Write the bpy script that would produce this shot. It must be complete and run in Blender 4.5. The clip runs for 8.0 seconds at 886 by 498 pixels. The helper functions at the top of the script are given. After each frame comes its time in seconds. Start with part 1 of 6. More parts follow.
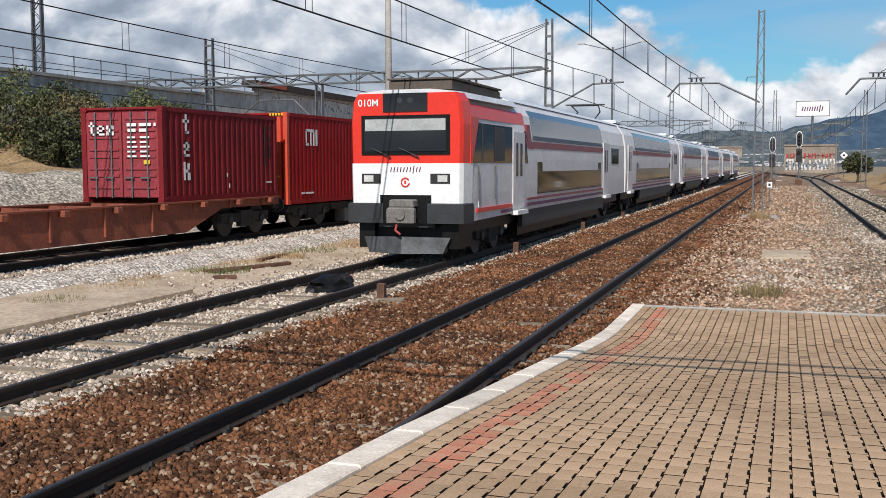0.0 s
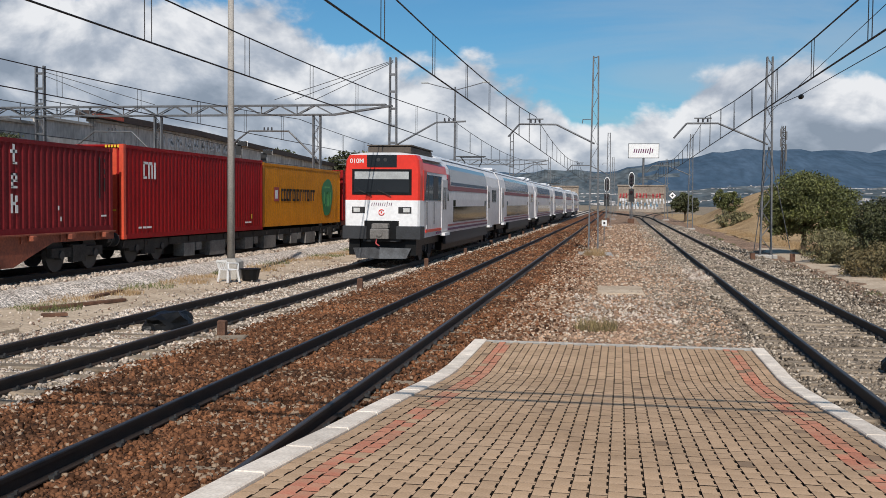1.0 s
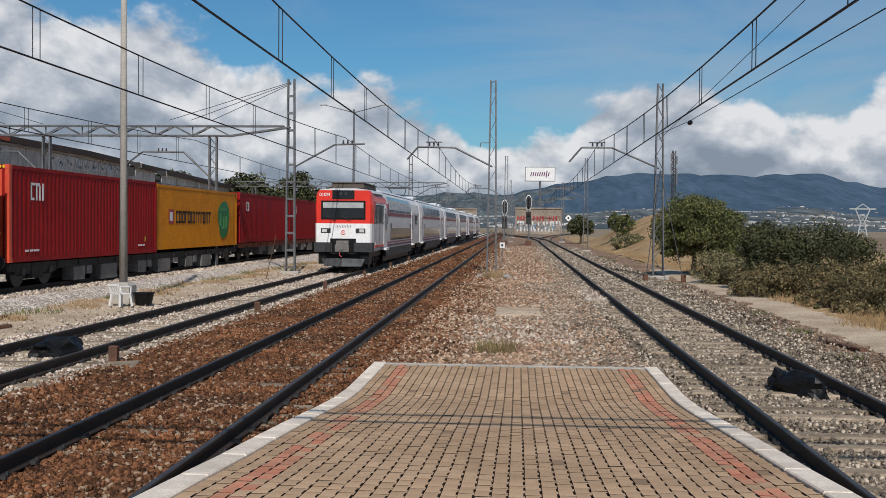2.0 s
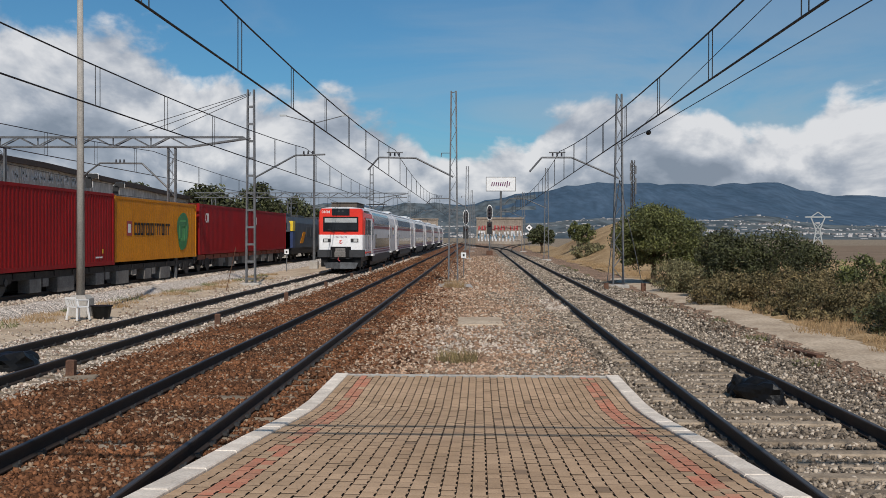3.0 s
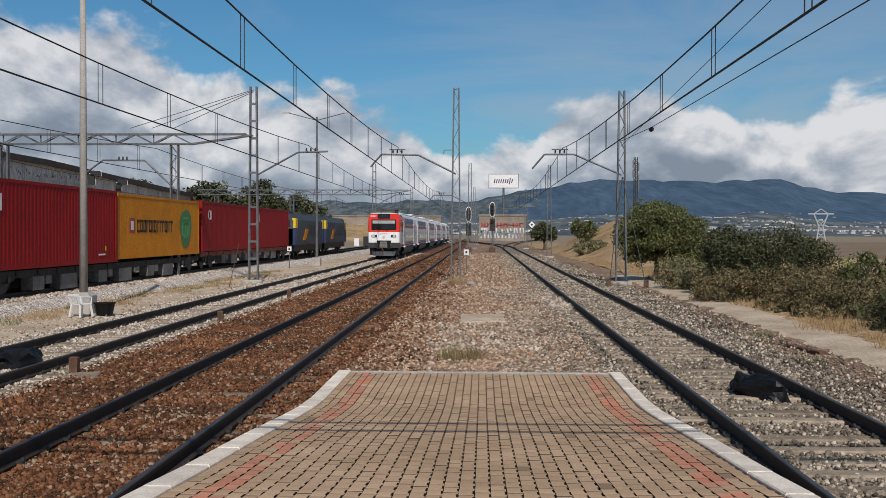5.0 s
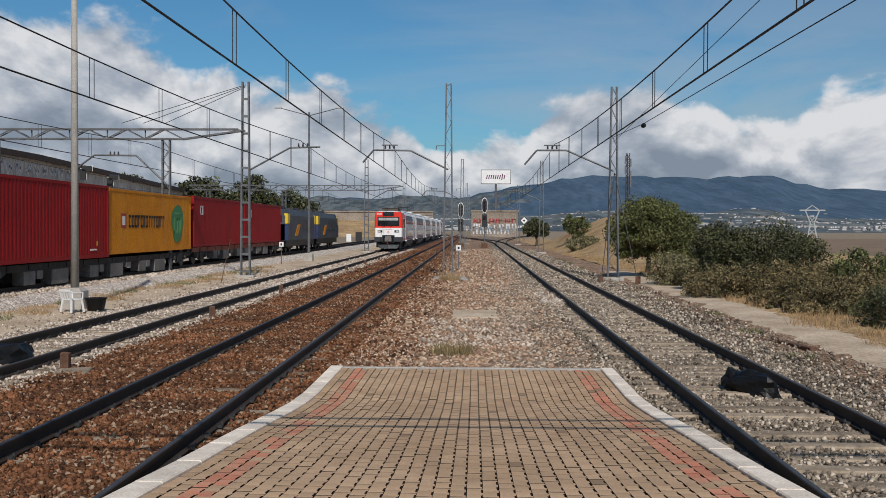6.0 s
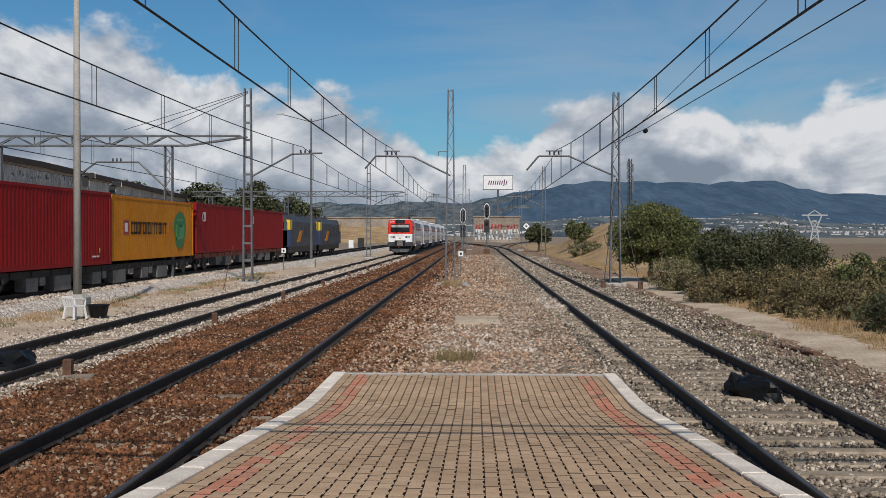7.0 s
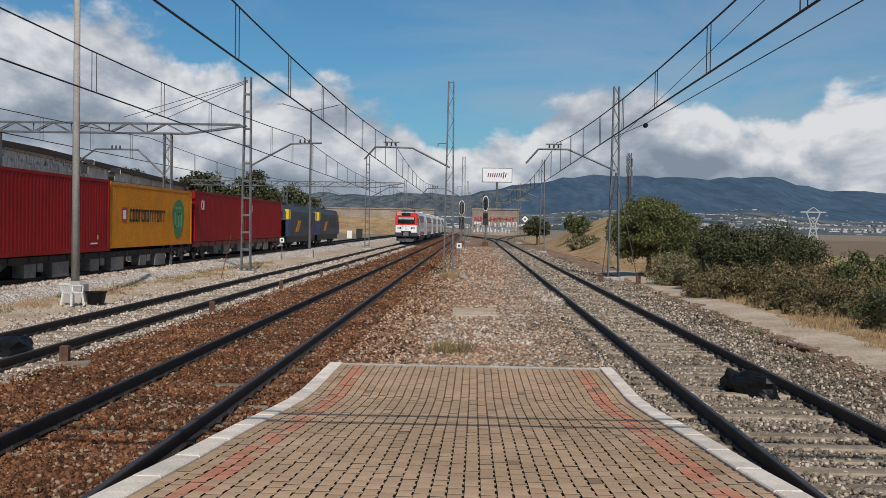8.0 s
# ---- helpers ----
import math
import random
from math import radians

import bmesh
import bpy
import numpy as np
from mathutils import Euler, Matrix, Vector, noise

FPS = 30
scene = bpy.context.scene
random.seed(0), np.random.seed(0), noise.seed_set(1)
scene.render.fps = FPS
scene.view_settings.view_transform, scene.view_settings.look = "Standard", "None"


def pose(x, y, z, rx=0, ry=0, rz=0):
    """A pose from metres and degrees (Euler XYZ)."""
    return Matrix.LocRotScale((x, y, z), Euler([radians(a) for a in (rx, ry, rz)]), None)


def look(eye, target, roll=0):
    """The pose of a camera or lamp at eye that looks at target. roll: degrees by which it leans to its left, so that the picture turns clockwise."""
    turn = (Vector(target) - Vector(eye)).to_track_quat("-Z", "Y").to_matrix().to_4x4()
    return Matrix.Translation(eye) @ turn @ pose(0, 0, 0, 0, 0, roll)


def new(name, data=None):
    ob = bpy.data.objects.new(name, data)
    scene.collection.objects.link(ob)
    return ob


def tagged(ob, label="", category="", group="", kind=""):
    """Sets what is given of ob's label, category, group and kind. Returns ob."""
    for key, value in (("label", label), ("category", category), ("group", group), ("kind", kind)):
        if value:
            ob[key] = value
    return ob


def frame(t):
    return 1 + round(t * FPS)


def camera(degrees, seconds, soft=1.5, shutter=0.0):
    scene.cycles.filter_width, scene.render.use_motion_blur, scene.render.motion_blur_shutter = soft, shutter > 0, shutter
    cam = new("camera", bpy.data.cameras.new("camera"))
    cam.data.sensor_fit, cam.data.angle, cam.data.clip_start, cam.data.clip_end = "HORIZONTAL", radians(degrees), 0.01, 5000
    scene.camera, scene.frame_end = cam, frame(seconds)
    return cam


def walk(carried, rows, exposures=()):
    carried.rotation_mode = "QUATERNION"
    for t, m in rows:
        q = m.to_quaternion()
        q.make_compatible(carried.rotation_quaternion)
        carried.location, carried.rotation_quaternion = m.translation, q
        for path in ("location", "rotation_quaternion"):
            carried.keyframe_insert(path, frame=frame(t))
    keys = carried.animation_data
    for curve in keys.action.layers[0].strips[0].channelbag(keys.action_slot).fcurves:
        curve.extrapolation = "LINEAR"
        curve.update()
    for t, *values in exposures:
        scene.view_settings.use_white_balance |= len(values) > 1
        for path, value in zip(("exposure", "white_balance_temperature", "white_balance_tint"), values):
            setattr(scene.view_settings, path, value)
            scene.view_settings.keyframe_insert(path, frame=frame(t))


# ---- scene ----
cam = camera(47.07, 8.0, soft=0.5)
PATH = [
    (0.0, pose(0, 0, 2.25, 85.30, 0.00, 18.70) @ pose(0, 0, 0, 0, 0, -0.16)),
    (0.5, pose(0, 0, 2.25, 86.06, 0.00, 13.86) @ pose(0, 0, 0, 0, 0, 0.42)),
    (1.0, pose(0, 0, 2.25, 87.36, 0.00, 9.92) @ pose(0, 0, 0, 0, 0, 0.51)),
    (1.5, pose(0, 0, 2.25, 88.31, 0.00, 9.22) @ pose(0, 0, 0, 0, 0, 0.59)),
    (1.7, pose(0, 0, 2.25, 88.49, 0.00, 7.11) @ pose(0, 0, 0, 0, 0, 0.57)),
    (2.8, pose(0, 0, 2.25, 89.11, 0.00, 2.23) @ pose(0, 0, 0, 0, 0, 0.32)),
    (3.0, pose(0, 0, 2.25, 89.26, 0.00, 2.09) @ pose(0, 0, 0, 0, 0, 0.18)),
    (3.5, pose(0, 0, 2.25, 89.28, 0.00, 1.03) @ pose(0, 0, 0, 0, 0, 0.36)),
    (4.0, pose(0, 0, 2.25, 88.80, 0.00, 1.28) @ pose(0, 0, 0, 0, 0, -0.09)),
    (4.5, pose(0, 0, 2.25, 88.73, 0.00, 1.85) @ pose(0, 0, 0, 0, 0, 0.00)),
    (5.0, pose(0, 0, 2.25, 89.09, 0.00, 2.24) @ pose(0, 0, 0, 0, 0, 0.16)),
    (5.2, pose(0, 0, 2.25, 89.17, 0.00, 1.63) @ pose(0, 0, 0, 0, 0, 0.28)),
    (6.3, pose(0, 0, 2.25, 88.78, 0.00, 1.84) @ pose(0, 0, 0, 0, 0, 0.25)),
    (6.5, pose(0, 0, 2.25, 89.71, 0.00, 1.18) @ pose(0, 0, 0, 0, 0, 0.60)),
    (7.0, pose(0, 0, 2.25, 89.18, 0.00, 1.93) @ pose(0, 0, 0, 0, 0, 0.11)),
    (7.5, pose(0, 0, 2.25, 89.13, 0.00, 1.92) @ pose(0, 0, 0, 0, 0, 0.43)),
    (8.0, pose(0, 0, 2.25, 88.72, 0.00, 1.83) @ pose(0, 0, 0, 0, 0, 0.91)),
]
walk(cam, PATH, exposures=[(0.0, 0.10), (0.5, 0.06), (1.0, -0.07), (1.7, -0.19), (3.0, -0.29), (8.0, -0.31)])

# ---- world, sun ----
SUN = Vector((0.11, -0.76, 0.70)).normalized()
world = bpy.data.worlds.new("sky")
scene.world = world
world.use_nodes = True
wn = world.node_tree
wn.nodes.clear()


def wnode(kind, **kw):
    n = wn.nodes.new(kind)
    for k, v in kw.items():
        n.inputs[k].default_value = v
    return n


def wmath(op, a, b):
    n = wn.nodes.new("ShaderNodeMath")
    n.operation = op
    n.use_clamp = False
    for i, v in enumerate((a, b)):
        if isinstance(v, (int, float)):
            n.inputs[i].default_value = v
        else:
            wn.links.new(v, n.inputs[i])
    return n.outputs[0]


sky = wn.nodes.new("ShaderNodeTexSky")
sky.sky_type = "NISHITA"
sky.sun_disc = False
sky.sun_elevation = math.asin(SUN.z)
sky.sun_rotation = math.atan2(SUN.x, SUN.y)
sky.air_density, sky.dust_density, sky.ozone_density = 1.0, 0.6, 1.6
tc = wn.nodes.new("ShaderNodeTexCoord")
sep = wn.nodes.new("ShaderNodeSeparateXYZ")
wn.links.new(tc.outputs["Generated"], sep.inputs[0])
# heaped clouds low over the horizon, a thin veil higher up; each cloud is lit on its upper side


def cloud_field(lift):
    c = wn.nodes.new("ShaderNodeCombineXYZ")
    wn.links.new(wmath("MULTIPLY", sep.outputs[0], 1.0), c.inputs[0])
    wn.links.new(wmath("MULTIPLY", sep.outputs[1], 1.0), c.inputs[1])
    wn.links.new(wmath("MULTIPLY", wmath("ADD", sep.outputs[2], lift), 1.35), c.inputs[2])
    n = wnode("ShaderNodeTexNoise", Scale=7.5, Detail=9.0, Roughness=0.53, Distortion=0.25)
    wn.links.new(c.outputs[0], n.inputs["Vector"])
    return n.outputs["Fac"], c.outputs[0]


def ranged(value, a, b, c, d, smooth=False):
    n = wn.nodes.new("ShaderNodeMapRange")
    if smooth:
        n.interpolation_type = "SMOOTHSTEP"
    for k, v in zip(("From Min", "From Max", "To Min", "To Max"), (a, b, c, d)):
        n.inputs[k].default_value = v
    wn.links.new(value, n.inputs["Value"])
    return n.outputs[0]


d0, cvec = cloud_field(0.0)
d1, _ = cloud_field(0.018)
# height of the cloud tops along the horizon: a high bank on one side, heaps on the other
tops = wn.nodes.new("ShaderNodeValToRGB")
tops.color_ramp.interpolation = "EASE"
el = tops.color_ramp.elements
for k, (p, h) in enumerate(((-0.62, 0.27), (-0.47, 0.205), (-0.34, 0.187), (-0.26, 0.172), (-0.156, 0.142), (-0.084, 0.124), (-0.04, 0.102), (0.0, 0.102), (0.05, 0.120), (0.11, 0.132), (0.165, 0.126), (0.21, 0.106),
                            (0.25, 0.094), (0.275, 0.113), (0.32, 0.136), (0.345, 0.112), (0.42, 0.13), (0.7, 0.2))):
    q = el[k] if k < 2 else el.new(1.0)
    q.position = (p + 0.75) / 1.5
    q.color = (h, h, h, 1)
wn.links.new(ranged(sep.outputs[0], -0.75, 0.75, 0.0, 1.0), tops.inputs[0])
depth = wmath("ADD", wmath("SUBTRACT", tops.outputs[0], sep.outputs[2]), wmath("MULTIPLY", wmath("SUBTRACT", d0, 0.5), 0.20))
cover = ranged(depth, -0.006, 0.012, 0.0, 1.0, True)
veil = wnode("ShaderNodeTexNoise", Scale=2.6, Detail=7.0, Roughness=0.58, Distortion=0.7)
flatv = wn.nodes.new("ShaderNodeMapping")
flatv.inputs["Scale"].default_value = (1.0, 1.0, 3.2)
wn.links.new(cvec, flatv.inputs["Vector"])
wn.links.new(flatv.outputs[0], veil.inputs["Vector"])
thin = wmath("MULTIPLY", ranged(wmath("ADD", veil.outputs["Fac"], wmath("MULTIPLY", sep.outputs[0], 0.45)), 0.38, 0.72, 0.0, 0.66, True), ranged(sep.outputs[2], 0.05, 0.26, 1.0, 0.25))
# bright heads near the tops, grey-blue bellies below, mottled by the folds
broad = wnode("ShaderNodeTexNoise", Scale=3.4, Detail=4.0, Roughness=0.55)
wn.links.new(cvec, broad.inputs["Vector"])
head = ranged(depth, 0.0, 0.13, 0.66, 0.08)
lit = wmath("ADD", wmath("ADD", wmath("MULTIPLY", wmath("SUBTRACT", d0, d1), 4.2), head), wmath("MULTIPLY", wmath("SUBTRACT", broad.outputs["Fac"], 0.46), 1.5))
shade = wn.nodes.new("ShaderNodeValToRGB")
cr = shade.color_ramp
cr.elements[0].position, cr.elements[0].color = 0.05, (3.2, 3.8, 4.75, 1)
cr.elements[1].position, cr.elements[1].color = 0.88, (10.4, 10.5, 10.8, 1)
mid = cr.elements.new(0.42)
mid.color = (5.2, 5.8, 6.8, 1)
wn.links.new(lit, shade.inputs[0])
tint = wn.nodes.new("ShaderNodeMix")
tint.data_type, tint.blend_type = "RGBA", "MULTIPLY"
tint.inputs["Factor"].default_value = 1.0
wn.links.new(sky.outputs[0], tint.inputs["A"])
tint.inputs["B"].default_value = (0.46, 0.88, 1.11, 1)
mixv = wn.nodes.new("ShaderNodeMix")
mixv.data_type = "RGBA"
wn.links.new(thin, mixv.inputs["Factor"])
wn.links.new(tint.outputs["Result"], mixv.inputs["A"])
mixv.inputs["B"].default_value = (5.4, 6.2, 7.1, 1)
mixc = wn.nodes.new("ShaderNodeMix")
mixc.data_type = "RGBA"
wn.links.new(wmath("MULTIPLY", cover, 0.97), mixc.inputs["Factor"])
wn.links.new(mixv.outputs["Result"], mixc.inputs["A"])
wn.links.new(shade.outputs[0], mixc.inputs["B"])
bg = wnode("ShaderNodeBackground", Strength=0.085)
wn.links.new(mixc.outputs["Result"], bg.inputs["Color"])
wo = wn.nodes.new("ShaderNodeOutputWorld")
wn.links.new(bg.outputs[0], wo.inputs["Surface"])

sun = new("sun", bpy.data.lights.new("sun", "SUN"))
sun.data.energy, sun.data.angle, sun.data.color = 4.8, radians(0.5), (1.0, 0.935, 0.875)
sun.matrix_world = look((0, 0, 50), Vector((0, 0, 50)) - SUN)


# ---- materials ----
def mat(name, c, c2=None, rough=0.7, metal=0.0, scale=3.0, fine=40.0, bump=0.2, dist=0.01, grime=0.25, island=0.0, objrand=0.0, spec=0.5, stretch=None, odd=None, cells=0.0):
    """Two-scale procedural surface: c and c2 blend by a broad noise, a fine grain varies the value; island / objrand vary piece by piece."""
    m = bpy.data.materials.new(name)
    m.use_nodes = True
    nt = m.node_tree
    b = nt.nodes["Principled BSDF"]
    b.inputs["Roughness"].default_value, b.inputs["Metallic"].default_value = rough, metal
    b.inputs["Specular IOR Level"].default_value = min(spec, 0.15) if rough > 0.8 else spec
    c2 = c2 or tuple(v * 0.72 for v in c)
    co = nt.nodes.new("ShaderNodeTexCoord")
    vec = co.outputs["Object"]
    if stretch:
        mp = nt.nodes.new("ShaderNodeMapping")
        mp.inputs["Scale"].default_value = stretch
        nt.links.new(vec, mp.inputs["Vector"])
        vec = mp.outputs[0]
    n1, n2 = nt.nodes.new("ShaderNodeTexNoise"), nt.nodes.new("ShaderNodeTexNoise")
    for n, s, d in ((n1, scale, 6.0), (n2, fine, 4.0)):
        n.inputs["Scale"].default_value, n.inputs["Detail"].default_value = s, d
        nt.links.new(vec, n.inputs["Vector"])
    n1.inputs["Roughness"].default_value = 0.65
    ramp = nt.nodes.new("ShaderNodeValToRGB")
    ramp.color_ramp.elements[0].position, ramp.color_ramp.elements[1].position = 0.36, 0.66
    ramp.color_ramp.elements[0].color, ramp.color_ramp.elements[1].color = (*c2, 1), (*c, 1)
    nt.links.new(n1.outputs["Fac"], ramp.inputs[0])
    col = ramp.outputs[0]

    def value(col, fac, lo, hi):
        r = nt.nodes.new("ShaderNodeMapRange")
        r.inputs["From Min"].default_value, r.inputs["From Max"].default_value = (0.3, 0.7) if fac.name == "Fac" else (0, 1)
        r.inputs["To Min"].default_value, r.inputs["To Max"].default_value = lo, hi
        nt.links.new(fac, r.inputs["Value"])
        hs = nt.nodes.new("ShaderNodeHueSaturation")
        nt.links.new(r.outputs[0], hs.inputs["Value"])
        nt.links.new(col, hs.inputs["Color"])
        return hs.outputs[0]

    col = value(col, n2.outputs["Fac"], 1 - grime, 1 + grime * 0.6)
    if cells:
        vo = nt.nodes.new("ShaderNodeTexVoronoi")
        vo.inputs["Scale"].default_value = cells
        nt.links.new(co.outputs["Object"], vo.inputs["Vector"])
        sp = nt.nodes.new("ShaderNodeSeparateColor")
        nt.links.new(vo.outputs["Color"], sp.inputs[0])
        col = value(col, sp.outputs[0], 0.35, 1.75)
        # each cell darkens towards its edge: shade between stones, painted into the colour
        gap_shade = nt.nodes.new("ShaderNodeMapRange")
        gap_shade.inputs["From Max"].default_value, gap_shade.inputs["To Min"].default_value, gap_shade.inputs["To Max"].default_value = 0.7, 1.3, 0.6
        nt.links.new(vo.outputs["Distance"], gap_shade.inputs["Value"])
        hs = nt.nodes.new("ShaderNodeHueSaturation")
        nt.links.new(gap_shade.outputs[0], hs.inputs["Value"])
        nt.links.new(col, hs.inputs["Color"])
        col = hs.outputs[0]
    if island:
        g = nt.nodes.new("ShaderNodeNewGeometry")
        col = value(col, g.outputs["Random Per Island"], 1 - island, 1 + island)
    if odd:
        g = nt.nodes.new("ShaderNodeNewGeometry")
        r = nt.nodes.new("ShaderNodeMath")
        r.operation = "GREATER_THAN"
        r.inputs[1].default_value = 1 - odd[1]
        w = nt.nodes.new("ShaderNodeMath")
        w.operation = "FRACT"
        w2 = nt.nodes.new("ShaderNodeMath")
        w2.operation = "MULTIPLY"
        w2.inputs[1].default_value = 37.7
        nt.links.new(g.outputs["Random Per Island"], w2.inputs[0])
        nt.links.new(w2.outputs[0], w.inputs[0])
        nt.links.new(w.outputs[0], r.inputs[0])
        mx = nt.nodes.new("ShaderNodeMix")
        mx.data_type = "RGBA"
        mx.inputs["B"].default_value = (*odd[0], 1)
        nt.links.new(r.outputs[0], mx.inputs["Factor"])
        nt.links.new(col, mx.inputs["A"])
        col = mx.outputs["Result"]
    if objrand:
        g = nt.nodes.new("ShaderNodeObjectInfo")
        col = value(col, g.outputs["Random"], 1 - objrand, 1 + objrand)
    nt.links.new(col, b.inputs["Base Color"])
    if bump:
        bp = nt.nodes.new("ShaderNodeBump")
        bp.inputs["Strength"].default_value, bp.inputs["Distance"].default_value = bump, dist
        nt.links.new(n2.outputs["Fac"], bp.inputs["Height"])
        nt.links.new(bp.outputs[0], b.inputs["Normal"])
    return m


def glass_dark(name, c=(0.012, 0.014, 0.016), rough=0.06):
    m = mat(name, c, c, rough=rough, bump=0, grime=0.1)
    return m


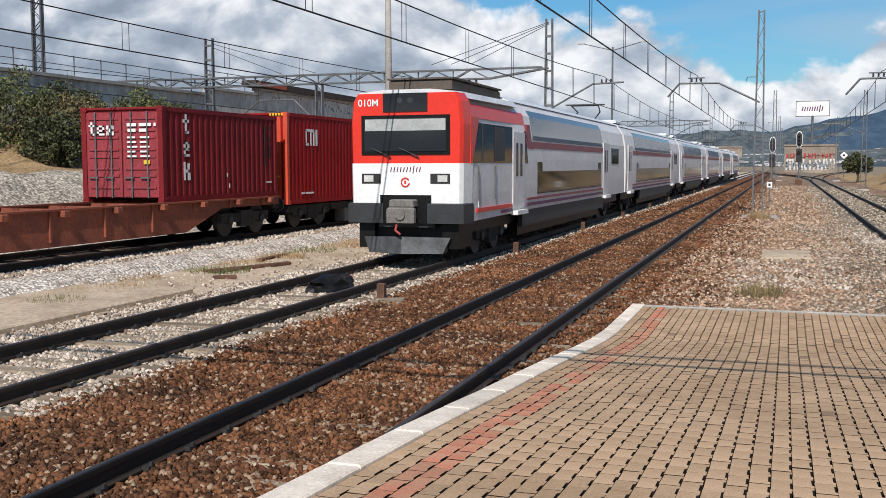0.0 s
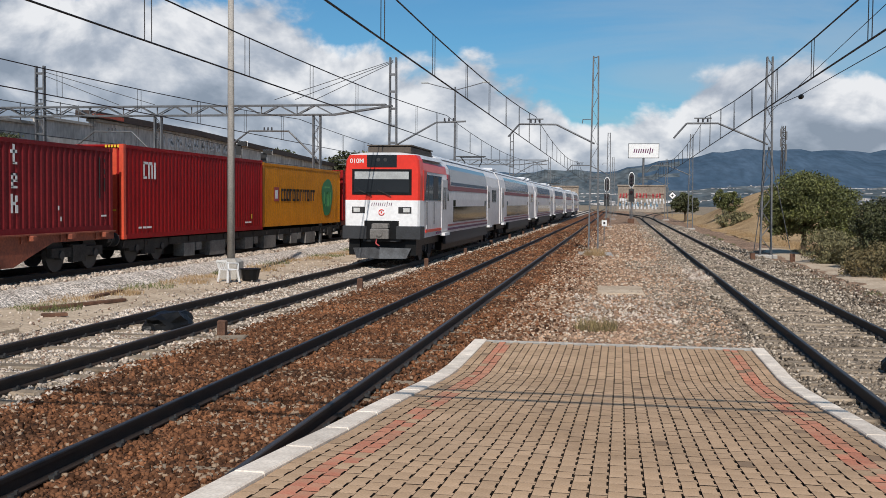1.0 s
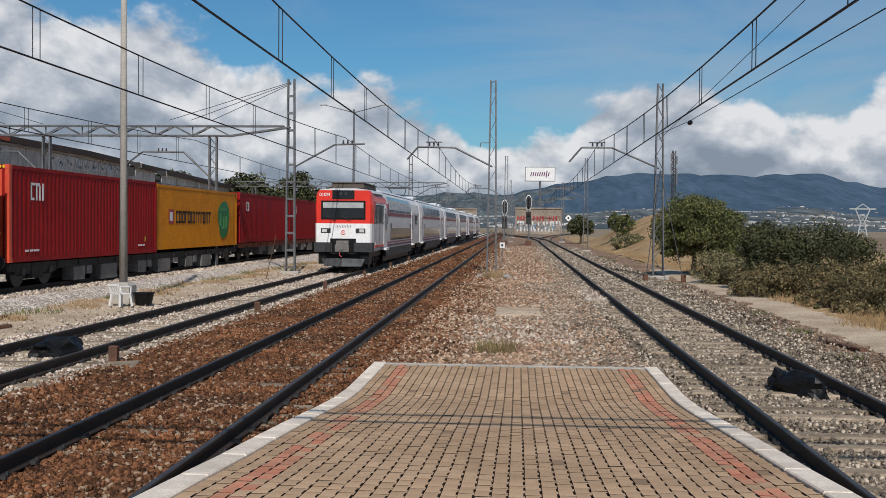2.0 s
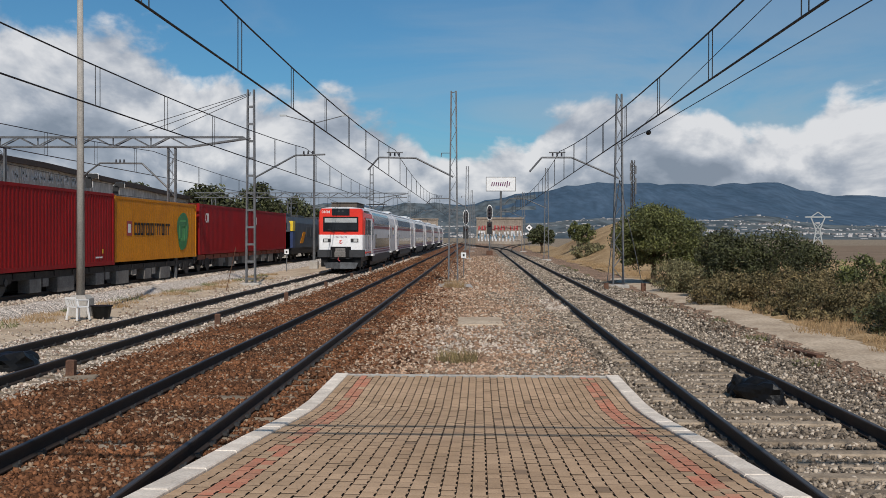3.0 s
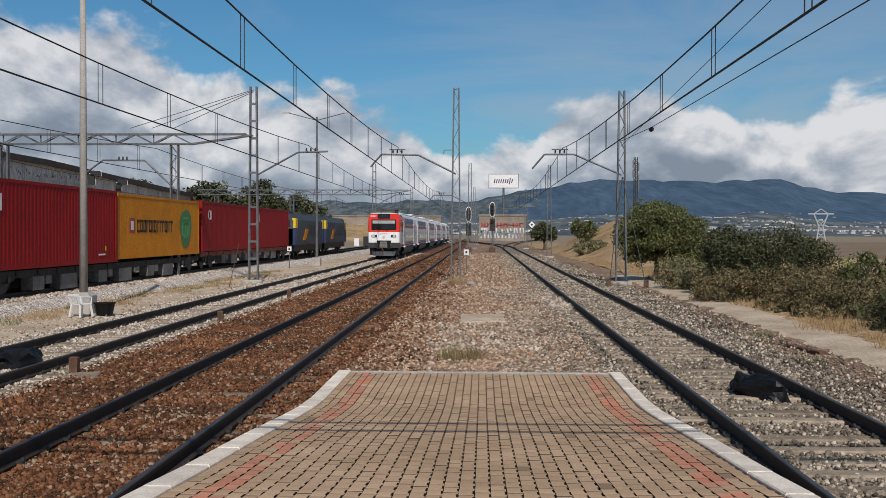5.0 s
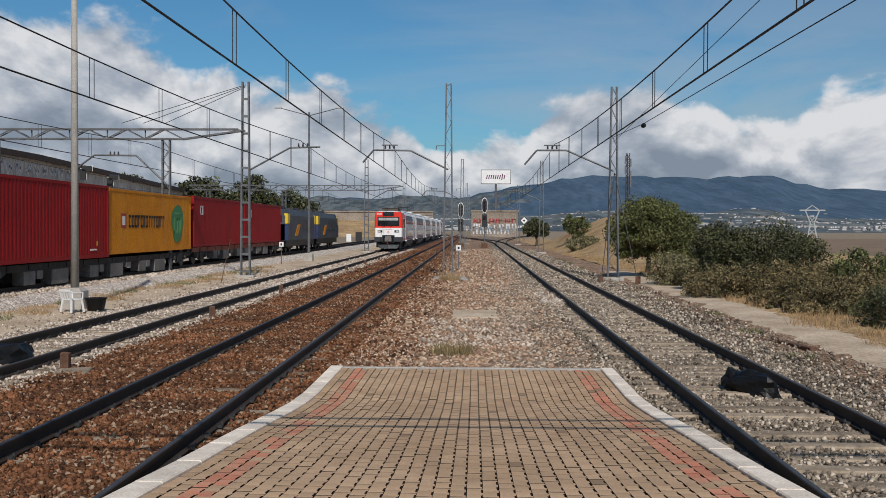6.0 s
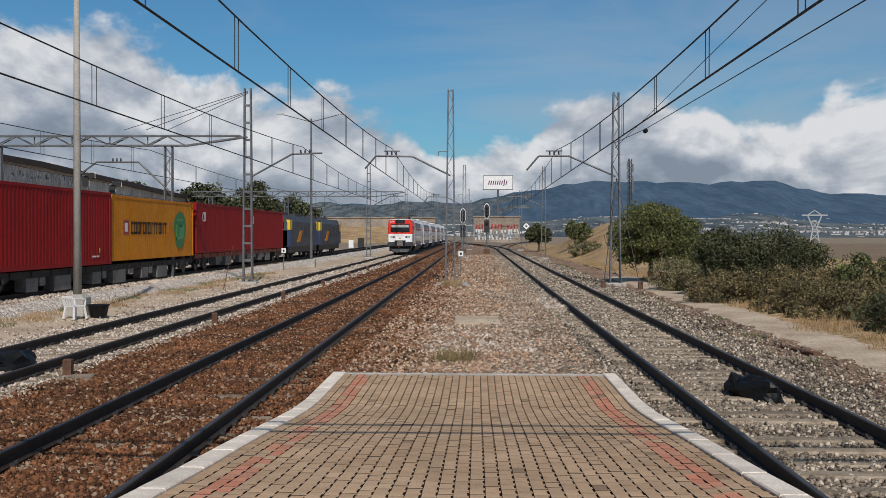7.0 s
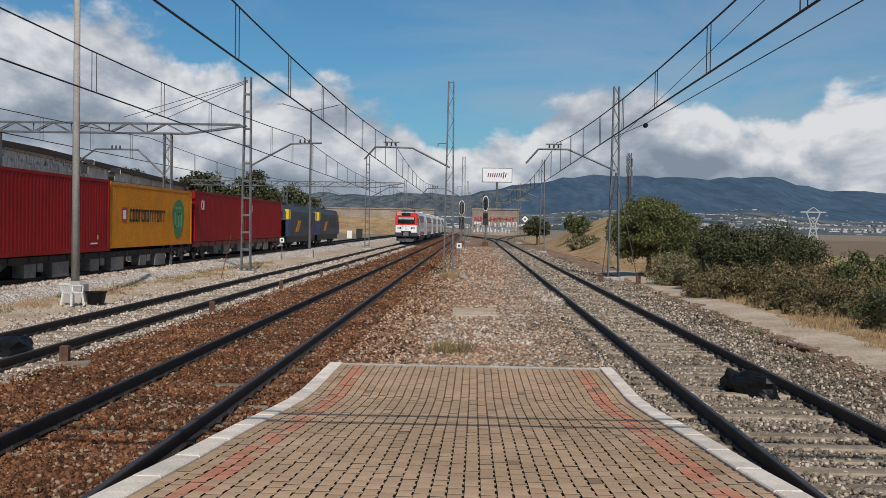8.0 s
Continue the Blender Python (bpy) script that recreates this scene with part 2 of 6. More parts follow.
MT = dict(
    dirt=mat("dirt", (0.30, 0.24, 0.17), (0.20, 0.155, 0.105), rough=0.95, scale=0.5, fine=18, bump=0.6, dist=0.03, grime=0.4),
    pale_dirt=mat("pale_dirt", (0.56, 0.45, 0.33), (0.37, 0.285, 0.20), rough=0.95, scale=0.6, fine=14, bump=0.5, dist=0.02, grime=0.3),
    field=mat("ploughed_field", (0.23, 0.165, 0.11), (0.17, 0.12, 0.08), rough=0.95, scale=0.15, fine=3, bump=0.5, dist=0.1),
    dry_grass=mat("dry_grass", (0.46, 0.32, 0.17), (0.27, 0.175, 0.09), rough=0.95, scale=0.35, fine=10, bump=0.7, dist=0.08, grime=0.5),
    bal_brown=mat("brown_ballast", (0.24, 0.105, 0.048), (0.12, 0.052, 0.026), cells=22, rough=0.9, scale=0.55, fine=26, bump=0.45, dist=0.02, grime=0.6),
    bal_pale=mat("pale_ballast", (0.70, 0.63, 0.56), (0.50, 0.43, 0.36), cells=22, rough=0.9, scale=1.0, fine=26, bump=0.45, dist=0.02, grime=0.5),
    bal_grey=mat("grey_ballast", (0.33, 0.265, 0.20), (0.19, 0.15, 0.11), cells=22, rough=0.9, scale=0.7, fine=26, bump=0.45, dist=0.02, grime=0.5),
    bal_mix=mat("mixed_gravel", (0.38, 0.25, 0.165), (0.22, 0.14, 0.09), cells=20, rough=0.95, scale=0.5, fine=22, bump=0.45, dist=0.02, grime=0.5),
    st_brown=mat("brown_stone", (0.195, 0.083, 0.038), (0.075, 0.036, 0.019), rough=0.85, scale=0.6, fine=60, bump=0.3, island=0.7, odd=((0.30, 0.21, 0.14), 0.10)),
    st_pale=mat("pale_stone", (0.54, 0.46, 0.38), (0.36, 0.295, 0.23), rough=0.85, scale=1.0, fine=60, bump=0.3, island=0.45, odd=((0.22, 0.15, 0.11), 0.12)),
    st_grey=mat("grey_stone", (0.30, 0.245, 0.185), (0.14, 0.112, 0.085), rough=0.85, scale=0.7, fine=60, bump=0.3, island=0.65, odd=((0.50, 0.42, 0.33), 0.16)),
    st_mix=mat("mixed_stone", (0.40, 0.27, 0.18), (0.23, 0.14, 0.088), rough=0.85, scale=0.5, fine=60, bump=0.3, island=0.6, odd=((0.52, 0.43, 0.33), 0.16)),
    rail=mat("rail_steel", (0.028, 0.021, 0.017), (0.040, 0.026, 0.019), rough=0.7, metal=0.0, scale=4, fine=60, bump=0.15, spec=0.3),
    railtop=mat("rail_head", (0.075, 0.068, 0.064), (0.04, 0.036, 0.034), rough=0.5, metal=0.3, scale=6, fine=60, bump=0.05, stretch=(6, 0.4, 1)),
    sleeper=mat("sleeper_concrete", (0.33, 0.265, 0.195), (0.19, 0.145, 0.10), rough=0.9, scale=2, fine=30, bump=0.4, objrand=0.3),
    kerb=mat("kerb_concrete", (0.78, 0.69, 0.58), (0.60, 0.52, 0.43), rough=0.85, scale=4, fine=50, bump=0.25, objrand=0.08, grime=0.2),
    paver=mat("brown_paver", (0.53, 0.36, 0.225), (0.40, 0.265, 0.158), rough=0.85, scale=0.9, fine=60, bump=0.3, dist=0.004, objrand=0.10, island=0.10, grime=0.2, odd=((0.26, 0.175, 0.11), 0.012)),
    paver_red=mat("red_paver", (0.52, 0.19, 0.115), (0.47, 0.25, 0.155), rough=0.85, scale=2.5, fine=60, bump=0.3, dist=0.004, objrand=0.12, island=0.12, grime=0.2),
    joint=mat("joint_sand", (0.024, 0.018, 0.013), (0.014, 0.011, 0.008), rough=0.95, scale=3, fine=60, bump=0.3),
    concrete=mat("concrete", (0.42, 0.395, 0.355), (0.30, 0.28, 0.25), rough=0.9, scale=1.2, fine=25, bump=0.25, grime=0.2),
    wallgrey=mat("stained_wall", (0.60, 0.57, 0.53), (0.42, 0.395, 0.36), rough=0.9, scale=0.25, fine=4, bump=0.2, grime=0.3, stretch=(1, 1, 0.4)),
    galv=mat("galvanised_steel", (0.165, 0.17, 0.178), (0.10, 0.102, 0.104), rough=0.6, metal=0.4, scale=3, fine=30, bump=0.05),
    darksteel=mat("dark_steel", (0.06, 0.06, 0.06), (0.04, 0.04, 0.04), rough=0.6, metal=0.4, scale=3, fine=30, bump=0.1),
    wire=mat("copper_wire", (0.035, 0.035, 0.035), (0.03, 0.03, 0.03), rough=0.6, metal=0.5, bump=0),
    porcelain=mat("insulator", (0.045, 0.04, 0.04), rough=0.3, bump=0),
    black=mat("black_plastic", (0.004, 0.004, 0.004), (0.007, 0.007, 0.007), rough=0.45, scale=6, fine=30, bump=0.3, dist=0.02, spec=0.25),
    white=mat("white_paint", (0.78, 0.78, 0.77), (0.68, 0.68, 0.66), rough=0.45, scale=2, fine=20, bump=0.03, grime=0.08),
    bodywhite=mat("train_white", (0.78, 0.78, 0.77), (0.72, 0.72, 0.70), rough=0.35, scale=0.6, fine=8, bump=0.02, grime=0.1),
    bodygrey=mat("train_grey", (0.72, 0.70, 0.69), (0.62, 0.60, 0.59), rough=0.4, scale=0.6, fine=8, bump=0.02, grime=0.12),
    roofwhite=mat("train_roof", (0.66, 0.67, 0.68), (0.54, 0.55, 0.56), rough=0.4, scale=0.8, fine=8, bump=0.03, grime=0.15),
    red=mat("train_red", (0.70, 0.035, 0.018), (0.62, 0.03, 0.016), rough=0.35, scale=1, fine=10, bump=0.02, grime=0.08),
    maroon=mat("train_maroon", (0.26, 0.035, 0.055), (0.20, 0.03, 0.045), rough=0.4, scale=1, fine=10, bump=0.02, grime=0.1),
    skirt=mat("skirt_grey", (0.030, 0.032, 0.035), (0.02, 0.021, 0.022), rough=0.55, scale=2, fine=20, bump=0.1),
    plough=mat("plough_steel", (0.10, 0.105, 0.11), (0.05, 0.05, 0.05), rough=0.5, metal=0.2, scale=3, fine=20, bump=0.1),
    glass=glass_dark("window_glass"),
    upglass=mat("upper_glass", (0.075, 0.07, 0.08), (0.055, 0.05, 0.06), rough=0.16, bump=0.02, scale=0.8, grime=0.2, spec=0.9),
    boxgrey=mat("weathered_grey", (0.20, 0.19, 0.175), (0.11, 0.10, 0.09), rough=0.8, scale=1.6, fine=16, bump=0.15, grime=0.3),
    leafgreen=mat("sprayed_green", (0.12, 0.42, 0.12), rough=0.6, bump=0),
    oldwall=mat("old_tan_concrete", (0.34, 0.285, 0.23), (0.22, 0.18, 0.145), rough=0.9, scale=0.3, fine=4, bump=0.2, grime=0.3),
    # siding strip: the shade under the wagons is put into this dark colour
    wagon_shade=mat("wagon_shade_ballast", (0.085, 0.068, 0.055), (0.045, 0.036, 0.03), cells=22, rough=0.85, scale=0.8, fine=26, bump=0.45, dist=0.02, grime=0.5),
    blind=mat("grey_blind", (0.42, 0.44, 0.43), rough=0.5, bump=0),
    lampglass=mat("headlight_glass", (0.62, 0.63, 0.60), rough=0.15, bump=0),
    roofbox=mat("roof_equipment", (0.10, 0.075, 0.055), (0.06, 0.05, 0.04), rough=0.8, scale=2, fine=20, bump=0.2),
    c_dark=mat("maroon_container", (0.20, 0.017, 0.020), (0.145, 0.014, 0.017), rough=0.65, scale=0.8, fine=12, bump=0.05, grime=0.2, spec=0.15),
    c_door=mat("maroon_container_door", (0.29, 0.035, 0.045), (0.22, 0.03, 0.036), rough=0.55, scale=1.5, fine=12, bump=0.05, grime=0.2),
    c_red=mat("red_container", (0.30, 0.009, 0.010), (0.23, 0.008, 0.009), rough=0.6, scale=0.8, fine=12, bump=0.05, grime=0.2, spec=0.15),
    c_orange=mat("orange_red_frame", (0.62, 0.075, 0.03), (0.52, 0.06, 0.025), rough=0.5, scale=1.5, fine=12, bump=0.05, grime=0.12),
    c_yellow=mat("yellow_container", (0.68, 0.255, 0.008), (0.54, 0.19, 0.008), rough=0.6, scale=0.8, fine=12, bump=0.05, grime=0.2, spec=0.15),
    green=mat("green_paint", (0.02, 0.22, 0.05), rough=0.5, bump=0),
    yellow=mat("yellow_paint", (0.80, 0.55, 0.03), rough=0.5, bump=0),
    blue=mat("loco_blue", (0.02, 0.05, 0.17), (0.015, 0.03, 0.09), rough=0.5, scale=1, fine=10, bump=0.05),
    locogrey=mat("loco_grey", (0.055, 0.065, 0.08), (0.03, 0.037, 0.045), rough=0.6, scale=1, fine=10, bump=0.05),
    wagon=mat("rusty_wagon", (0.28, 0.072, 0.032), (0.17, 0.046, 0.026), rough=0.75, scale=1.6, fine=16, bump=0.15, grime=0.3),
    wagongrey=mat("wagon_grey", (0.06, 0.055, 0.05), (0.035, 0.032, 0.03), rough=0.85, scale=1.6, fine=16, bump=0.15, grime=0.3),
    bark=mat("bark", (0.10, 0.075, 0.05), (0.07, 0.05, 0.035), rough=0.95, scale=6, fine=30, bump=0.6),
    leaf=mat("olive_leaf", (0.130, 0.138, 0.038), (0.062, 0.072, 0.021), rough=0.7, scale=0.9, fine=8, bump=0, island=0.6),
    leafdark=mat("dark_leaf", (0.070, 0.076, 0.024), (0.036, 0.040, 0.014), rough=0.7, scale=0.9, fine=8, bump=0, island=0.6),
    leafbrown=mat("bramble_leaf", (0.185, 0.135, 0.058), (0.085, 0.075, 0.030), rough=0.8, scale=0.8, fine=8, bump=0, island=0.55),
    leafpale=mat("broom_leaf", (0.22, 0.195, 0.095), (0.13, 0.12, 0.055), rough=0.8, scale=0.9, fine=8, bump=0, island=0.5),
    straw=mat("straw", (0.36, 0.25, 0.135), (0.22, 0.145, 0.075), rough=0.9, scale=1.2, fine=8, bump=0, island=0.4),
    # ridge and plain: distance haze is mixed into the base colours
    mountain=mat("haze_blue_mountain", (0.074, 0.115, 0.165), (0.052, 0.088, 0.130), rough=1.0, scale=0.012, fine=0.05, bump=0, grime=0.2, spec=0.0, stretch=(1, 0.12, 1)),
    plain=mat("haze_grey_plain", (0.15, 0.165, 0.165), (0.065, 0.09, 0.108), rough=1.0, scale=0.011, fine=0.05, bump=0, grime=0.45, spec=0.0, stretch=(1, 0.12, 1)),
    townwhite=mat("far_house", (0.42, 0.41, 0.40), (0.27, 0.25, 0.24), rough=0.9, bump=0, island=0.6, scale=0.01),
    brown_roof=mat("dark_fascia", (0.055, 0.035, 0.028), (0.035, 0.025, 0.02), rough=0.8, scale=0.8, fine=8, bump=0.1),
    orange_roof=mat("orange_roof", (0.48, 0.09, 0.045), (0.38, 0.07, 0.035), rough=0.7, scale=1, fine=8, bump=0.05),
    graf_red=mat("graffiti_red", (0.42, 0.06, 0.06), rough=0.8, bump=0), graf_white=mat("graffiti_white", (0.70, 0.70, 0.70), rough=0.8, bump=0),
    graf_blue=mat("graffiti_blue", (0.16, 0.30, 0.42), rough=0.8, bump=0),
    lens_red=mat("signal_lens", (0.03, 0.01, 0.01), rough=0.2, bump=0),
    violet=mat("violet_mark", (0.14, 0.03, 0.10), rough=0.5, bump=0),
    stripe=mat("black_mark", (0.02, 0.02, 0.02), rough=0.6, bump=0),
    heap=mat("grey_gravel_heap", (0.50, 0.44, 0.36), (0.36, 0.31, 0.25), rough=0.95, cells=12, scale=0.4, fine=20, bump=0.4, dist=0.03),
    rust=mat("rust_post", (0.16, 0.085, 0.055), (0.09, 0.05, 0.035), rough=0.9, scale=6, fine=30, bump=0.3),
)


# ---- mesh helpers ----
class MB:
    """A small mesh builder: plain vertex and face lists."""

    def __init__(self):
        self.v, self.f = [], []

    def add(self, vs, fs):
        o = len(self.v)
        self.v += [tuple(p) for p in vs]
        self.f += [tuple(i + o for i in q) for q in fs]
        return self

    def box(self, x0, x1, y0, y1, z0, z1):
        return self.add([(x0, y0, z0), (x1, y0, z0), (x1, y1, z0), (x0, y1, z0), (x0, y0, z1), (x1, y0, z1), (x1, y1, z1), (x0, y1, z1)],
                        [(0, 3, 2, 1), (4, 5, 6, 7), (0, 1, 5, 4), (1, 2, 6, 5), (2, 3, 7, 6), (3, 0, 4, 7)])

    def cbox(self, x0, x1, y0, y1, z0, z1, c):
        """A box whose upper rim is chamfered by c."""
        vs = [(x0, y0, z0), (x1, y0, z0), (x1, y1, z0), (x0, y1, z0), (x0, y0, z1 - c), (x1, y0, z1 - c), (x1, y1, z1 - c), (x0, y1, z1 - c),
              (x0 + c, y0 + c, z1), (x1 - c, y0 + c, z1), (x1 - c, y1 - c, z1), (x0 + c, y1 - c, z1)]
        fs = [(0, 3, 2, 1), (8, 9, 10, 11)]
        for a in (0, 4):
            fs += [(a + i, a + (i + 1) % 4, a + 4 + (i + 1) % 4, a + 4 + i) for i in range(4)]
        return self.add(vs, fs)

    def bar(self, p, q, w, d=None, up=(0, 0, 1)):
        """A rectangular bar from p to q."""
        p, q = Vector(p), Vector(q)
        a = (q - p).normalized()
        u = Vector(up)
        if abs(a.dot(u)) > 0.98:
            u = Vector((0, 1, 0))
        s = a.cross(u).normalized() * w / 2
        t = s.cross(a).normalized() * (d or w) / 2
        vs = [e + i * s + j * t for e in (p, q) for i, j in ((-1, -1), (1, -1), (1, 1), (-1, 1))]
        return self.add(vs, [(0, 1, 2, 3), (7, 6, 5, 4), (0, 4, 5, 1), (1, 5, 6, 2), (2, 6, 7, 3), (3, 7, 4, 0)])

    def tube(self, p, q, r0, r1=None, n=10):
        p, q = Vector(p), Vector(q)
        r1 = r0 if r1 is None else r1
        a = (q - p).normalized()
        u = Vector((0, 1, 0)) if abs(a.z) > 0.9 else Vector((0, 0, 1))
        s = a.cross(u).normalized()
        t = s.cross(a)
        vs = [e + r * (math.cos(2 * math.pi * i / n) * s + math.sin(2 * math.pi * i / n) * t) for e, r in ((p, r0), (q, r1)) for i in range(n)]
        return self.add(vs, [(i, (i + 1) % n, n + (i + 1) % n, n + i) for i in range(n)] + [tuple(range(n))[::-1], tuple(range(n, 2 * n))])

    def line(self, pts, r, n=6):
        for a, b in zip(pts, pts[1:]):
            self.tube(a, b, r, r, n)
        return self

    def sweep(self, prof, stations):
        """A closed profile of (u, w) carried through stations (x, y, z, scale u, scale w); u lies along x, w along z."""
        n, o = len(prof), len(self.v)
        for x, y, z, su, sw in stations:
            self.v += [(x + su * u, y, z + sw * w) for u, w in prof]
        for k in range(len(stations) - 1):
            self.f += [(o + k * n + i, o + k * n + (i + 1) % n, o + (k + 1) * n + (i + 1) % n, o + (k + 1) * n + i) for i in range(n)]
        e = o + (len(stations) - 1) * n
        self.f += [tuple(o + i for i in range(n))[::-1], tuple(e + i for i in range(n))]
        return self

    def mesh(self, name, material, smooth=False):
        me = bpy.data.meshes.new(name)
        me.from_pydata(self.v, [], self.f)
        me.materials.append(material)
        if smooth:
            me.polygons.foreach_set("use_smooth", [True] * len(me.polygons))
        bm = bmesh.new()
        bm.from_mesh(me)
        bmesh.ops.recalc_face_normals(bm, faces=bm.faces)
        bm.to_mesh(me)
        bm.free()
        return me


def part(name, mb, material, parent=None, label="", at=None, smooth=False):
    ob = new(name, mb.mesh(name, material, smooth) if isinstance(mb, MB) else mb)
    if parent:
        ob.parent = parent
    if at is not None:
        ob.matrix_basis = at
    if label:
        ob["label"] = label
    return ob


def empty(name, m, label, category, group="", kind=""):
    e = new(name)
    e.matrix_basis = m
    return tagged(e, label, category, group, kind)


def raw_mesh(name, verts, faces, material):
    """A mesh from numpy arrays; faces all have the same number of corners."""
    me = bpy.data.meshes.new(name)
    n, k = faces.shape
    me.vertices.add(len(verts))
    me.vertices.foreach_set("co", verts.astype(np.float32).ravel())
    me.loops.add(n * k)
    me.loops.foreach_set("vertex_index", faces.astype(np.int32).ravel())
    me.polygons.add(n)
    me.polygons.foreach_set("loop_start", np.arange(0, n * k, k, dtype=np.int32))
    me.update(calc_edges=True)
    me.materials.append(material)
    return me


RNG = np.random.default_rng(7)


def stones(name, material, label, x0, x1, y0, y1, n, size, ground, keep=None):
    """Loose stones, each a small irregular block, thinning out with distance."""
    y = y0 + (y1 - y0) * RNG.random(n) ** 1.7
    x = x0 + (x1 - x0) * RNG.random(n)
    if keep is not None:
        k = keep(x, y)
        x, y = x[k], y[k]
        n = len(x)
    z = ground(x, y)
    cube = np.array([(i, j, k) for k in (-1, 1) for i, j in ((-1, -1), (1, -1), (1, 1), (-1, 1))], float)
    far = 1 + np.clip((y - 14) / 60, 0, 0.5)
    r = size * (0.45 + 0.75 * RNG.random(n) ** 1.6) * far
    v = cube[None] * (1 + 0.45 * (RNG.random((n, 8, 3)) - 0.5)) * r[:, None, None] * np.array([1, 0.8, 0.62])
    q = RNG.normal(size=(n, 4))
    q /= np.linalg.norm(q, axis=1, keepdims=True)
    w, a, b, c = q.T
    R = np.stack([1 - 2 * (b * b + c * c), 2 * (a * b - c * w), 2 * (a * c + b * w), 2 * (a * b + c * w), 1 - 2 * (a * a + c * c), 2 * (b * c - a * w),
                  2 * (a * c - b * w), 2 * (b * c + a * w), 1 - 2 * (a * a + b * b)], 1).reshape(n, 3, 3)
    v = np.einsum("nij,nkj->nki", R, v) + np.stack([x, y, z + 0.25 * r], 1)[:, None]
    f = np.array([(0, 3, 2, 1), (4, 5, 6, 7), (0, 1, 5, 4), (1, 2, 6, 5), (2, 3, 7, 6), (3, 0, 4, 7)])
    f = (f[None] + 8 * np.arange(n)[:, None, None]).reshape(-1, 4)
    return tagged(new(name, raw_mesh(name, v.reshape(-1, 3), f, material)), label, "gravel", kind="stuff")


def bumpy(x, y, s, amp, seed=0.0):
    """Cheap smooth noise by summed sines."""
    return amp * (np.sin(x * 2.1 * s + 1.3 * np.sin(y * 1.7 * s + seed)) + np.sin(y * 2.9 * s + 1.7 * np.sin(x * 1.3 * s + 2 * seed)) + 0.6 * np.sin((x + y) * 5.3 * s + seed)) / 2.6


def bed(name, x0, x1, y0, y1, z, material, label, amp=0.02, step=0.25, edge=0.0, slope=0.0, kind="structure"):
    """A strip of ground along the line, uneven, its sides falling by edge; fine near the viewer and coarse far off."""
    ys = [y0]
    while ys[-1] < y1:
        ys.append(ys[-1] + max(step, (ys[-1] - 15) * 0.03))
    ys = np.array(ys)
    xs = np.linspace(x0, x1, max(3, int((x1 - x0) / step) + 1))
    X, Y = np.meshgrid(xs, ys)
    Z = z + bumpy(X, Y, 1.1, amp, z) + bumpy(X, Y, 4.0, amp * 0.6, 1.0)
    d = np.minimum(X - x0, x1 - X)
    Z = Z - edge * np.clip(1 - d / 0.6, 0, 1)
    V = np.stack([X + slope * Y, Y, Z], -1).reshape(-1, 3)
    nx, ny = len(xs), len(ys)
    i = (np.arange(ny - 1)[:, None] * nx + np.arange(nx - 1)).ravel()
    F = np.stack([i, i + 1, i + nx + 1, i + nx], 1)
    return tagged(new(name, raw_mesh(name, V, F, material)), label, "ground", kind=kind)


# ---- ground ----
SL = -0.0045  # the lines bear very slightly to one side
gx = np.concatenate([-np.geomspace(4500, 40, 24), np.linspace(-36, 36, 37), np.geomspace(40, 4500, 24)])
gy = np.concatenate([-np.geomspace(400, 6, 8), np.linspace(0, 120, 41), np.geomspace(125, 4600, 30)])
GX, GY = np.meshgrid(gx, gy)
GZ = -0.34 + bumpy(GX, GY, 0.3, 0.03) - np.clip((GX - 16) / 60, 0, 1) * 0.4
i = (np.arange(len(gy) - 1)[:, None] * len(gx) + np.arange(len(gx) - 1)).ravel()
ground = new("ground", raw_mesh("ground", np.stack([GX, GY, GZ], -1).reshape(-1, 3), np.stack([i, i + 1, i + len(gx) + 1, i + len(gx)], 1), MT["dirt"]))
tagged(ground, "bare brown earth between the tracks and beyond", "ground", kind="structure")

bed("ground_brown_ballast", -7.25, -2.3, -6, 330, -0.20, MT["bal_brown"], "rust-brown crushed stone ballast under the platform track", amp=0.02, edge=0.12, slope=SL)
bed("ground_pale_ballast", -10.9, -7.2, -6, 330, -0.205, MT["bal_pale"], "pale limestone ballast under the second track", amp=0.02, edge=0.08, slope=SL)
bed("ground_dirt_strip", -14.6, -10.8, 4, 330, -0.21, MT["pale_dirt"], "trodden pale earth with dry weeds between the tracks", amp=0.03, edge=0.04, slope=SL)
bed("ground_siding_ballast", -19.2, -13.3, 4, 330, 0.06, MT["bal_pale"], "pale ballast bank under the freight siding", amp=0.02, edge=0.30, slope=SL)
# dark strip that stands for the shade below the freight wagons
bed("ground_siding_stain", -17.3, -14.55, 4, 330, 0.075, MT["wagon_shade"], "ballast between the siding's rails, the wagons' shade put into its colour", amp=0.012, edge=0.02, slope=SL)
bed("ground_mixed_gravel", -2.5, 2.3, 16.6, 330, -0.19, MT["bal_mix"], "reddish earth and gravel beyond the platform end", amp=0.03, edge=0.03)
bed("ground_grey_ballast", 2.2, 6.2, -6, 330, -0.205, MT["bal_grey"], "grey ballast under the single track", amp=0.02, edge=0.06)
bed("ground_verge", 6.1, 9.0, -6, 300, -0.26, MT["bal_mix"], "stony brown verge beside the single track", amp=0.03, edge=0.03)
bed("path", 7.25, 9.0, 12, 60, -0.215, MT["pale_dirt"], "pale trodden dirt path beside the bushes", amp=0.02, edge=0.05, slope=0.006)
bed("ground_dry_grass", 8.9, 18, 10, 260, -0.22, MT["dry_grass"], "dry straw-coloured grass verge", amp=0.06, edge=0.05, step=0.5)
bed("field", 17, 600, 50, 330, -0.45, MT["field"], "ploughed brown field beyond the bushes", amp=0.05, step=6.0)

